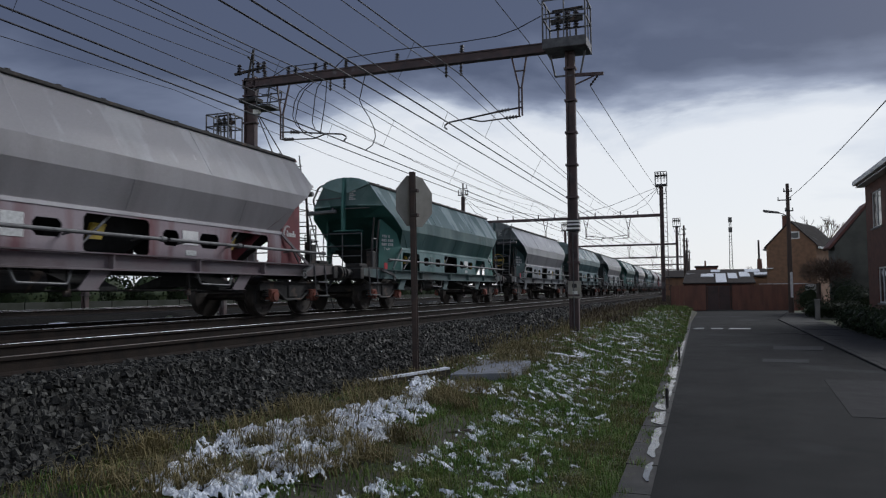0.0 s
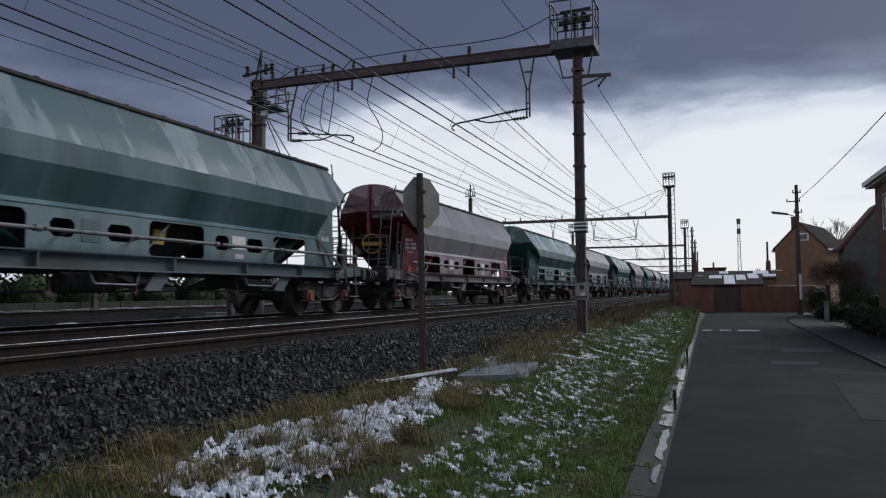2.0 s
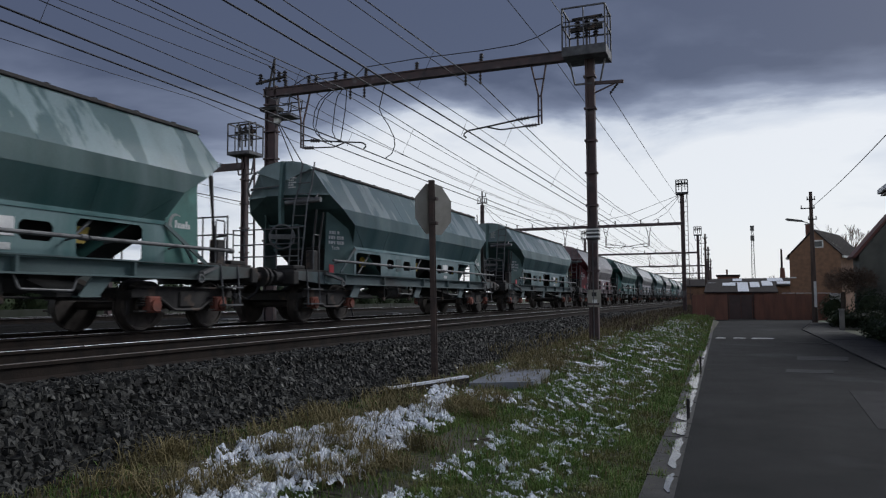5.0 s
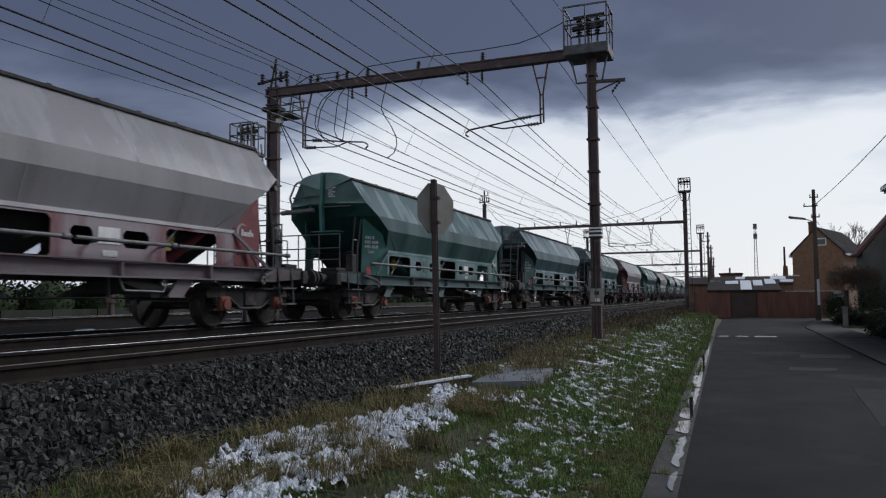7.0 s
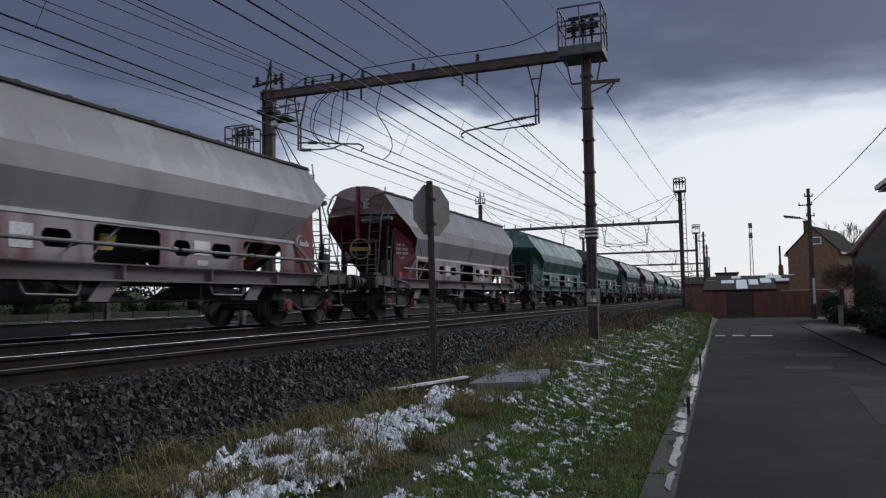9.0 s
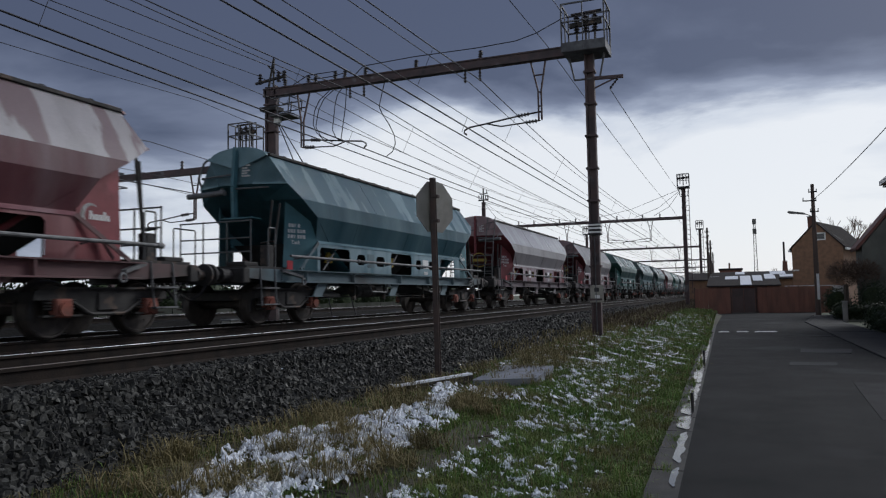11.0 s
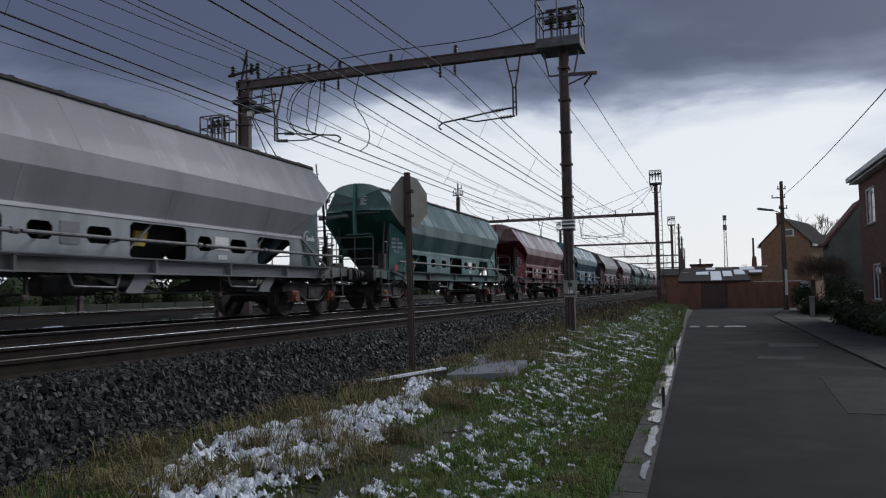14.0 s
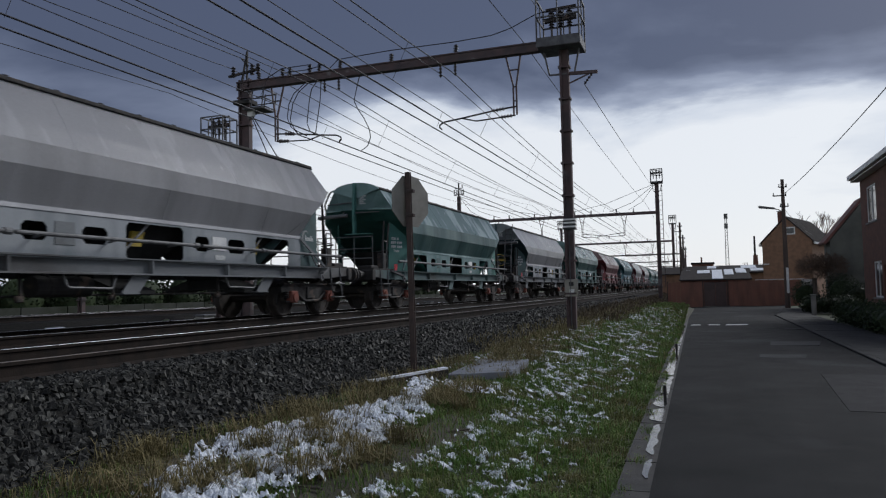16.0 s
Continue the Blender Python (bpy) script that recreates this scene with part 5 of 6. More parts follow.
def street_house():
    """The nearest brick house: its long front looks on the lane."""
    h = empty("house", pose(7.0, 34.0, 0))
    tagged(h, "two-storey dark red brick house with a white roof overhang", "house", "houses along the lane")
    holes = [(2.1, 3.8, 0.9, 2.5), (2.6, 4.7, 4.3, 5.95), (-1.6, -0.3, 4.3, 5.95), (-1.6, -0.3, 0.9, 2.5), (0.8, 1.8, 0.12, 2.3)]
    bm = wall_with(bmesh.new(), -6.0, 6.0, 0.0, 6.55, holes, 0.0, 0.3, "x")
    part("wall", bm, M["brick_red"], h, "dark red brick front")
    part("wall", box(bmesh.new(), (0.3, 5.7, 0.0), (8.0, 6.0, 6.55)), M["brick_red"], h)
    part("wall", box(bmesh.new(), (0.3, -6.0, 0.0), (8.0, -5.7, 6.55)), M["brick_red"], h)
    part("wall", box(bmesh.new(), (7.7, -5.7, 0.0), (8.0, 5.7, 6.55)), M["brick_red"], h)
    bm = prism(bmesh.new(), [(-0.35, 6.58), (4.0, 9.4), (8.35, 6.58), (8.35, 6.45), (4.0, 9.2), (-0.35, 6.45)], "y", -6.2, 6.2)
    part("roof", bm, M["roof_red"], h)
    part("fascia", box(bmesh.new(), (-0.5, -6.25, 6.50), (-0.36, 6.25, 6.72), 0.01), M["white_paint"], h, "white gutter board")
    part("soffit", box(bmesh.new(), (-0.37, -6.2, 6.40), (0.0, 6.2, 6.445)), M["white_paint"], h)
    turn = pose(0, 0, 0, 0, 0, 90)
    for a, b, lo, hi in holes[:4]:
        opening(h, (a + b) / 2, 0.0, lo, hi, b - a, turn)
    part("door", box(bmesh.new(), (0.1, 0.8, 0.12), (0.16, 1.8, 2.3)), M["gate_panel"], h)


def gabled_house(name, m, w, l, eave, ridge, wall, roof, label, white=True, window=None):
    """A small house: its gable looks along local -y, the ridge runs along +y."""
    h = empty(name, m)
    tagged(h, label, "house", "houses along the lane")
    bm = bmesh.new()
    prism(bm, [(-w / 2, 0), (w / 2, 0), (w / 2, eave), (0, ridge), (-w / 2, eave)], "y", 0, 0.3)
    part("gable_wall", bm, M[wall], h)
    part("gable_wall", prism(bmesh.new(), [(-w / 2, 0), (w / 2, 0), (w / 2, eave), (0, ridge), (-w / 2, eave)], "y", l - 0.3, l), M[wall], h)
    for s in (-1, 1):
        part("side_wall", box(bmesh.new(), (s * (w / 2 - 0.3), 0.3, 0), (s * w / 2, l - 0.3, eave)), M[wall], h)
        dx, dz = w / 2 + 0.2, (ridge - eave) * (w / 2 + 0.2) / (w / 2)
        r = part("roof", prism(bmesh.new(), [(0, ridge + 0.02), (s * dx, ridge - dz + 0.02), (s * dx, ridge - dz + 0.15), (0, ridge + 0.17)], "y", -0.12, l + 0.12), M[roof], h)
        n = 16
        for i in range(n):
            u = (i + 0.5) / n
            part("tile_course", beam(bmesh.new(), (s * dx * u, -0.13, ridge + 0.175 - dz * u), (s * dx * u, l + 0.13, ridge + 0.175 - dz * u), 0.04, 0.016), M[roof], r)
        if white:
            part("gutter", box(bmesh.new(), (s * (dx - 0.02), -0.05, ridge - dz - 0.16), (s * (dx + 0.14), l, ridge - dz + 0.04)), M["white_paint"], h)
    if window:
        x, z0, z1, ww = window
        win = empty("window", pose(x, 0, 0))
        win.parent = h
        part("window_frame", box(bmesh.new(), (-ww / 2, -0.06, z0), (ww / 2, -0.003, z1)), M["white_paint"], win)
        part("pane", box(bmesh.new(), (-ww / 2 + 0.1, -0.075, z0 + 0.12), (ww / 2 - 0.1, -0.062, z1 - 0.12)), M["glass"], win)
    return h


def street():
    street_house()
    h = gabled_house("house", pose(7.35, 80.0, 0, 0, 0, -20), 4.6, 9.6, 5.75, 8.1, "brick_brown", "roof_tile", "small brown brick house with a steep dark tiled roof", True, (0.35, 6.4, 7.15, 1.0))
    ch = part("chimney", box(bmesh.new(), (-0.75, 0.1, 7.2), (-0.25, 0.7, 8.75), 0.02), M["brick_red"], h, "red brick chimney")
    part("chimney_cap", box(bmesh.new(), (-0.8, 0.05, 8.75), (-0.2, 0.75, 8.83)), M["concrete"], ch)
    part("wall_lamp", box(bmesh.new(), (-2.2, -0.2, 3.5), (-1.7, -0.01, 3.62)), M["white_paint"], h)
    g = empty("house", pose(7.0, 50.0, 0))
    tagged(g, "grey rendered house wall with a red roof slope", "house", "houses along the lane")
    outline = [(0, 0), (9.0, 0), (9.0, 4.2), (1.85, 6.45), (0, 4.15)]
    part("gable_wall", prism(bmesh.new(), outline, "y", 0, 0.3), M["render_grey"], g)
    part("side_wall", box(bmesh.new(), (0, 0.3, 0), (0.3, 2.2, 4.1)), M["render_grey"], g)
    part("side_wall", box(bmesh.new(), (8.7, 0.3, 0), (9.0, 2.2, 4.1)), M["render_grey"], g)
    part("gable_wall", prism(bmesh.new(), outline, "y", 2.2, 2.5), M["render_grey"], g)
    part("roof", prism(bmesh.new(), [(-0.25, 3.92), (1.85, 6.53), (9.2, 4.2), (9.3, 4.35), (1.85, 6.72), (-0.35, 4.05)], "y", -0.1, 2.6), M["roof_red"], g)
    # plank fence and gate across the lane's end
    f = empty("fence")
    tagged(f, "rust-brown sheet fence closing the end of the lane", "fence")
    n = 30
    for i in range(n):
        x = -2.9 + i * 0.305
        if -0.65 < x < 1.15:
            continue
        y = 57.2 + max(0.0, x) * 0.42
        part("panel", box(bmesh.new(), (x, y, -0.05), (x + 0.29, y + 0.03 + 0.01 * (i % 2), 1.80 + 0.03 * ((i * 7) % 5) * 0.6), 0.006), M["fence_panel"], f)
    for x in (-2.9, -0.45, 1.25, 4.1, 6.2):
        y = 57.2 + max(0.0, x) * 0.42
        part("post", box(bmesh.new(), (x - 0.05, y + 0.05, -0.1), (x + 0.05, y + 0.15, 1.92)), M["rust_post"], f)
    gt = empty("gate")
    tagged(gt, "closed dark brown sheet gate in the fence", "gate")
    for a, b in ((-0.36, 0.40), (0.43, 1.16)):
        leaf = part("gate_leaf", box(bmesh.new(), (a, 57.3 + max(0, a) * 0.3, 0.05), (b, 57.36 + max(0, a) * 0.3, 1.80), 0.01), M["gate_panel"], gt)
        for z in (0.3, 1.5):
            part("gate_rail", box(bmesh.new(), (a + 0.02, 57.27 + max(0, a) * 0.3, z), (b - 0.02, 57.298 + max(0, a) * 0.3, z + 0.08)), M["gate_panel"], leaf)
    # low outbuildings beyond the fence
    s = empty("shed")
    tagged(s, "long low shed with melting snow on its shallow roof", "shed")
    part("wall", box(bmesh.new(), (-5.5, 96.0, 0), (8.5, 108.0, 2.95)), M["brick_brown"], s)
    part("roof", prism(bmesh.new(), [(95.6, 2.95), (102, 3.95), (108.4, 2.95), (108.4, 3.07), (102, 4.07), (95.6, 3.07)], "x", -5.8, 8.8), M["roof_tile"], s)
    random.seed(4)
    for i in range(6):
        x = -3.4 + i * 1.9
        for k in range(2 if i % 2 else 1):
            y0 = 95.7 + k * 3.0 + random.random()
            y1 = y0 + 1.8 + random.random()
            z0, z1 = 3.07 + (y0 - 95.6) * 0.156, 3.07 + (y1 - 95.6) * 0.156
            a = x + 0.8 * k + random.random()
            bm = prism(bmesh.new(), [(y0, z0 + 0.004), (y1, z1 + 0.004), (y1, z1 + 0.05), (y0, z0 + 0.05)], "x", a, a + 0.8 + 1.1 * random.random())
            part("snow_cover", bm, M["snow"], s)
    b = empty("shed")
    tagged(b, "small flat-roofed red brick hut behind the sheds", "shed")
    part("wall", box(bmesh.new(), (-2.2, 112.0, 0), (0.7, 115, 4.6)), M["brick_red"], b)
    part("roof", box(bmesh.new(), (-2.35, 111.85, 4.6), (0.85, 115.2, 4.85)), M["roof_tile"], b)
    part("chimney", tube(bmesh.new(), (-0.9, 112.5, 4.8), (-0.9, 112.5, 5.6), 0.12), M["brick_red"], b)
    low = empty("shed")
    tagged(low, "low shed roof half covered with snow behind the fence", "shed")
    part("roof", prism(bmesh.new(), [(61.0, 1.95), (67.0, 2.75), (67.0, 2.87), (61.0, 2.05)], "x", -2.2, 3.1), M["roof_tile"], low)
    for a, b, y0, y1 in ((0.25, 1.05, 61.1, 66.8), (1.2, 1.9, 63.6, 66.9), (2.1, 2.9, 64.6, 66.7), (-0.9, 0.1, 64.8, 66.6)):
        part("snow_cover", prism(bmesh.new(), [(y0, 2.054 + (y0 - 61) * 0.1367), (y1, 2.054 + (y1 - 61) * 0.1367), (y1, 2.10 + (y1 - 61) * 0.1367), (y0, 2.09 + (y0 - 61) * 0.1367)], "x", a, b), M["snow"], low)
    part("wall", box(bmesh.new(), (-2.1, 61.5, 0), (3.0, 66.8, 1.95)), M["brick_red"], low)
    for i in range(11):
        x = 3.2 + i * 0.31
        y = 57.2 + x * 0.42
        part("snow_cap", box(bmesh.new(), (x, y - 0.02, 1.89), (x + 0.25 + 0.05 * (i % 2), y + 0.07, 1.93), 0.01), M["snow"], f)
    st = empty("chimney_stack")
    tagged(st, "slender dark chimney stack on a brick base", "chimney")
    part("flue", tube(bmesh.new(), (6.1, 110, 3.0), (6.1, 110, 8.2), 0.16, 0.12), M["iron"], st)
    part("base", prism(bmesh.new(), [(5.0, 0), (7.2, 0), (7.2, 2.6), (6.5, 3.4), (6.4, 5.6), (5.9, 5.6), (5.8, 3.4), (5.0, 2.6)], "y", 109.4, 110.6), M["brick_red"], st)
    # lattice radio tower far off
    t = empty("radio_tower", pose(9.2, 400, 0))
    tagged(t, "distant slim lattice radio tower", "radio tower")
    for i in range(4):
        a = math.radians(45 + 90 * i)
        part("leg", beam(bmesh.new(), (1.3 * math.cos(a), 1.3 * math.sin(a), 0), (0.55 * math.cos(a), 0.55 * math.sin(a), 37), 0.28, 0.28, (0, 1, 0)), M["lamp_grey"], t)
    for i in range(22):
        z = 1.6 * i
        r = 1.3 - 0.75 * z / 37
        part("lattice_bar", beam(bmesh.new(), (-r * 0.7, -r * 0.7, z), (r * 0.7, -r * 0.7, z + 1.6), 0.14, 0.14), M["lamp_grey"], t)
    for z in (30, 35):
        part("antenna", box(bmesh.new(), (-0.9, -0.8, z), (0.9, -0.5, z + 2.6)), M["lamp_grey"], t)


def street_pole(x, y, height, lamp):
    p = empty("telegraph_pole", pose(x, y, 0))
    tagged(p, "brown wooden telegraph pole with insulators" + (" and a street lamp" if lamp else ""), "telegraph pole", "telegraph poles")
    part("pole", tube(bmesh.new(), (0, 0, -0.3), (0, 0, height), 0.17, 0.10, seg=12), M["wood_pole"], p)
    for z, a, b in ((height - 1.05, -0.6, 0.2), (height - 0.5, -0.25, 0.25), (height - 1.75, -0.2, 0.3)):
        part("crossarm", beam(bmesh.new(), (a, -0.1, z), (b, -0.1, z), 0.06, 0.07), M["iron"], p)
        for d in (a + 0.04, b - 0.04):
            insulator_stack(p, (d, -0.1, z + 0.03), (d, -0.1, z + 0.2), 0.05, 2)
    if lamp:
        arm = part("lamp_arm", pipe(bmesh.new(), [(0, 0, 6.1), (-0.25, -0.05, 6.3), (-0.5, -0.1, 6.38)], 0.03), M["lamp_grey"], p)
        bm = prism(bmesh.new(), [(-0.45, 6.34), (-0.55, 6.46), (-1.45, 6.62), (-1.5, 6.56), (-1.4, 6.46)], "y", -0.22, 0.02)
        part("lamp_head", bm, M["lamp_grey"], p)
        part("marker_strip", box(bmesh.new(), (-0.03, -0.185, 1.0), (0.12, -0.165, 2.6)), M["white_enamel"], p, "white strip on the pole")
    return p


# ---------------------------------------------------------------- bare trees, hedges


def branch(bm, p, d, r, depth, rng, spread=0.55, ratio=0.74, tips=None):
    q = p + d
    tube(bm, p, q, r, r * 0.68, seg=5 if depth > 1 else 3, caps=False)
    if depth == 0:
        if tips is not None:
            tips.append(q)
        return
    for _ in range(3 if depth > 1 else 4):
        side = Vector((rng.uniform(-1, 1), rng.uniform(-1, 1), rng.uniform(-0.25, 0.9)))
        nd = (d.normalized() + side * spread).normalized() * d.length * ratio * rng.uniform(0.75, 1.15)
        branch(bm, q, nd, r * 0.62, depth - 1, rng, spread, ratio, tips)


def bare_tree(x, y, h, seed, label, depth=4):
    rng = random.Random(seed)
    t = empty("tree", pose(x, y, 0))
    tagged(t, label, "tree", "bare trees")
    part("trunk", tube(bmesh.new(), (0, 0, -0.2), (0, 0, h * 0.35), h * 0.02, h * 0.014, seg=8), M["bark"], t)
    bm = bmesh.new()
    for k in range(3):
        a = k * 2.1 + rng.random()
        branch(bm, Vector((0, 0, h * 0.33)), Vector((math.cos(a) * 0.35, math.sin(a) * 0.35, 1)) * h * 0.19, h * 0.011, depth, rng)
    part("crown", bm, M["twig"], t)


def pollard(x, y, seed):
    """A clipped tree: stout pale trunk, round head of dense bare twigs."""
    rng = random.Random(seed)
    t = empty("tree", pose(x, y, 0))
    tagged(t, "clipped bare tree with a round brown head of twigs", "tree", "clipped trees before the house")
    part("trunk", tube(bmesh.new(), (0, 0, -0.1), (0, 0, 1.9), 0.16, 0.13, seg=10), M["bark"], t)
    vs, fs = [], []
    for i in range(2200):
        d = Vector((rng.gauss(0, 1), rng.gauss(0, 1), rng.gauss(0, 0.8))).normalized()
        r = 0.95 * rng.random() ** 0.4
        c = Vector((0, 0, 2.55)) + Vector((d.x * r * 1.05, d.y * r * 1.05, d.z * r * 0.8))
        e = (d + Vector((rng.gauss(0, 0.5), rng.gauss(0, 0.5), rng.gauss(0.3, 0.5)))) * 0.17
        w = Vector((rng.gauss(0, 1), rng.gauss(0, 1), rng.gauss(0, 1))).normalized() * 0.019
        k = len(vs)
        vs += [c - w, c + w, c + e]
        fs.append((k, k + 1, k + 2))
    crown = new("crown", cloud_mesh("crown", vs, fs, M["twig"]))
    crown.parent = t


def leafy_mass(name, label, category, boxes, seed, density=900, mat="leaf", group="", leaf_size=0.05):
    """Evergreen foliage: many small leaves over rounded masses (centre, radii)."""
    rng = random.Random(seed)
    ob = empty(name, pose(*boxes[0][0][:2], 0))
    tagged(ob, label, category, group)
    o = Vector((*boxes[0][0][:2], 0))
    vs, fs = [], []
    core = bmesh.new()
    for c, r in boxes:
        c = Vector(c) - o
        bmesh.ops.create_icosphere(core, subdivisions=2, radius=1, matrix=Matrix.Translation(c) @ Matrix.Diagonal((r[0] * 0.7, r[1] * 0.7, r[2] * 0.7, 1)))
        for i in range(density):
            d = Vector((rng.gauss(0, 1), rng.gauss(0, 1), rng.gauss(0, 1))).normalized()
            u = rng.uniform(0.72, 1.08)
            p = c + Vector((d.x * r[0] * u, d.y * r[1] * u, d.z * r[2] * u))
            if p.z < 0.02:
                continue
            a = Vector((rng.gauss(0, 1), rng.gauss(0, 1), rng.gauss(0, 1))).normalized() * leaf_size
            b = a.orthogonal().normalized() * leaf_size * 0.7
            k = len(vs)
            vs += [p - a, p + b, p + a, p - b]
            fs.append((k, k + 1, k + 2, k + 3))
    for v in core.verts:
        v.co += Vector((rng.gauss(0, 0.03), rng.gauss(0, 0.03), rng.gauss(0, 0.03)))
    part("inner_growth", core, M[mat], ob)
    crown = new("foliage", cloud_mesh("foliage", vs, fs, M[mat]))
    crown.parent = ob


street()
street_pole(4.65, 51.5, 8.25, True)
street_pole(4.9, -3.0, 8.0, False)
wire("telephone_wire", [(4.65 + 0.25 * u, 51.4 - 54.4 * u, 7.25 + 0.4 * u - 4 * u * (1 - u) * 0.55) for u in [i / 24 for i in range(25)]], 0.016, "slack black wire between the telegraph poles")
wire("telephone_wire", [(4.65 + u * 4.0, 51.4 + u * 20, 6.4 - 0.6 * u - u * (1 - u)) for u in [i / 8 for i in range(9)]], 0.012, "thin wire from the pole to the house")
for px, py, ph in ((-2.9, 88, 8.8), (-3.0, 101, 8.2), (-3.8, 140, 8.6)):
    street_pole(px, py, ph, False)
pollard(6.0, 49.5, 3)
pollard(6.75, 49.0, 4)
leafy_mass("hedge", "low dark clipped hedge beside the pavement", "hedge", [((5.1 + i * 0.55, 44.0 - i * 0.35, 0.45), (0.55, 0.6, 0.5)) for i in range(4)], 5, 700, group="hedges before the houses")
leafy_mass("bush", "dark evergreen bush before the grey house", "bush", [((7.0, 46.5, 1.0), (1.0, 0.9, 1.1)), ((7.6, 45.0, 0.7), (0.9, 0.8, 0.9))], 6, 1600, group="bushes before the houses")
leafy_mass("bush", "dark evergreen bush behind the lamp pole", "bush", [((5.6, 50.8, 0.9), (0.8, 0.7, 0.9))], 7, 1200, group="bushes before the houses")
leafy_mass("hedge", "dark low hedge under the brick house windows", "hedge", [((5.2, 25.5 + i * 1.1, 0.4), (0.7, 0.75, 0.55)) for i in range(8)], 9, 500, group="hedges before the houses")
bare_tree(13.0, 104, 11.5, 3, "tall bare tree rising behind the brown house")
bare_tree(17.0, 108, 10.0, 5, "bare tree behind the red-roofed house")
for i, (tx, ty, th) in enumerate(((3.0, 190, 7), (9, 205, 8), (15, 230, 9), (-1.5, 240, 7), (22, 180, 8))):
    bare_tree(tx, ty, th, 20 + i, "small bare tree on the horizon behind the sheds", 3)
# letter box and post before the gardens
lb = empty("letter_box", pose(5.75, 51.0, 0))
tagged(lb, "pale metal letter box on a post", "letter box")
part("post", box(bmesh.new(), (-0.05, -0.05, -0.1), (0.05, 0.05, 1.2)), M["concrete"], lb)
part("box", box(bmesh.new(), (-0.3, -0.15, 1.2), (0.3, 0.15, 1.85), 0.03), M["white_enamel"], lb)
gp = empty("gate_post", pose(5.0, 42.0, 0))
tagged(gp, "short pale concrete post at the hedge", "post")
part("post", box(bmesh.new(), (-0.11, -0.11, -0.1), (0.11, 0.11, 0.95), 0.02), M["concrete"], gp)
part("cap", box(bmesh.new(), (-0.14, -0.14, 0.95), (0.14, 0.14, 1.02), 0.02), M["concrete"], gp)

# ---------------------------------------------------------------- beyond the train
bank = bmesh.new()
rows = []
for j in range(81):
    yy = -20 + j * 2.0
    rows.append([bank.verts.new((xx, yy, zz + (0.08 * noise.noise((xx, yy * 0.7, 2)) if 0 < q < 5 else 0))) for q, (xx, zz) in enumerate(((-23.6, 0.3), (-24.4, 0.66), (-26, 0.80), (-29, 0.85), (-32, 0.82), (-33.9, 0.6)))])
for r0, r1 in zip(rows, rows[1:]):
    for q in range(5):
        bank.faces.new((r0[q + 1], r0[q], r1[q], r1[q + 1]))
tagged(new("grass_bank", mesh_of("grass_bank", bank, M["bank_turf"], True)), "low dark green turf bank beyond the sidings", "grass bank", kind="structure")
wl = empty("boundary_wall")
tagged(wl, "low weathered dark concrete wall behind the sidings", "wall")
for i in range(40):
    part("wall_panel", box(bmesh.new(), (-34.2, -10 + i * 3.0, 0.4), (-34.0, -7.05 + i * 3.0, 1.15), 0.01), M["mossy_concrete"], wl)
for i in range(30):
    hx, hy = -37.0 + (i % 3) * 0.5, -2 + i * 3.3
    leafy_mass("shrub", "tall dark winter shrub beyond the sidings", "shrub", [((hx, hy, 1.5), (1.3, 2.1, 1.6 + 0.3 * ((i * 7) % 3))), ((hx - 0.5, hy + 1.5, 1.2), (1.1, 1.6, 1.4))], 40 + i, 850, group="shrubs beyond the sidings", leaf_size=0.10)
random.seed(21)
for i in range(4):
    y = 11 + i * 11.5
    c = empty("relay_cabinet", pose(-16.2 - (i % 2) * 1.2, y, 0.3))
    tagged(c, "small pale trackside equipment cabinet", "cabinet", "trackside cabinets")
    part("cabinet_body", box(bmesh.new(), (-0.2, -0.3, 0), (0.2, 0.3, 0.55), 0.02), M["concrete"], c)
    part("cabinet_lid", box(bmesh.new(), (-0.24, -0.34, 0.55), (0.24, 0.34, 0.61), 0.01), M["cage_steel"], c)


# ---------------------------------------------------------------- stones, grass and snow: too many to count


def bed_z(x):
    u = x - NEAR_TRACK
    return RAIL_Z + float(np.interp(u, [-6.8, -6.0, -5.2, 0.6, 1.3, 2.2], [-0.85, -0.5, -0.205, -0.205, -0.25, -0.85]))


CUBE = np.array([(x, y, z) for z in (-1, 1) for y in (-1, 1) for x in (-1, 1)], float)
CUBE_F = np.array([(0, 2, 3, 1), (4, 5, 7, 6), (0, 1, 5, 4), (2, 6, 7, 3), (0, 4, 6, 2), (1, 3, 7, 5)])


def scattered(name, pts, sizes, flat, material, label, category, rng, jitter=0.35, stretch=1.0):
    """Small irregular six-sided lumps at the given places, joined."""
    n = len(pts)
    base = CUBE[None] * (1 + rng.uniform(-jitter, jitter, (n, 8, 3)))
    base[:, 4:, :2] *= rng.uniform(0.35, 0.85, (n, 1, 1))
    base *= sizes[:, None, None] * np.stack([rng.uniform(0.7, 1.3, n) * rng.uniform(1.0, stretch, n), rng.uniform(0.7, 1.3, n), flat * rng.uniform(0.6, 1.4, n)], 1)[:, None]
    a, b = rng.uniform(0, 2 * np.pi, n), rng.uniform(-0.6, 0.6, n)
    x, y, z = base[..., 0], base[..., 1], base[..., 2]
    y, z = y * np.cos(b)[:, None] - z * np.sin(b)[:, None], y * np.sin(b)[:, None] + z * np.cos(b)[:, None]
    x, y = x * np.cos(a)[:, None] - y * np.sin(a)[:, None], x * np.sin(a)[:, None] + y * np.cos(a)[:, None]
    v = np.stack([x, y, z], -1) + pts[:, None]
    f = (CUBE_F[None] + 8 * np.arange(n)[:, None, None]).reshape(-1, 4)
    return tagged(new(name, cloud_mesh(name, v.reshape(-1, 3).tolist(), f.tolist(), material)), label, category, kind="stuff")


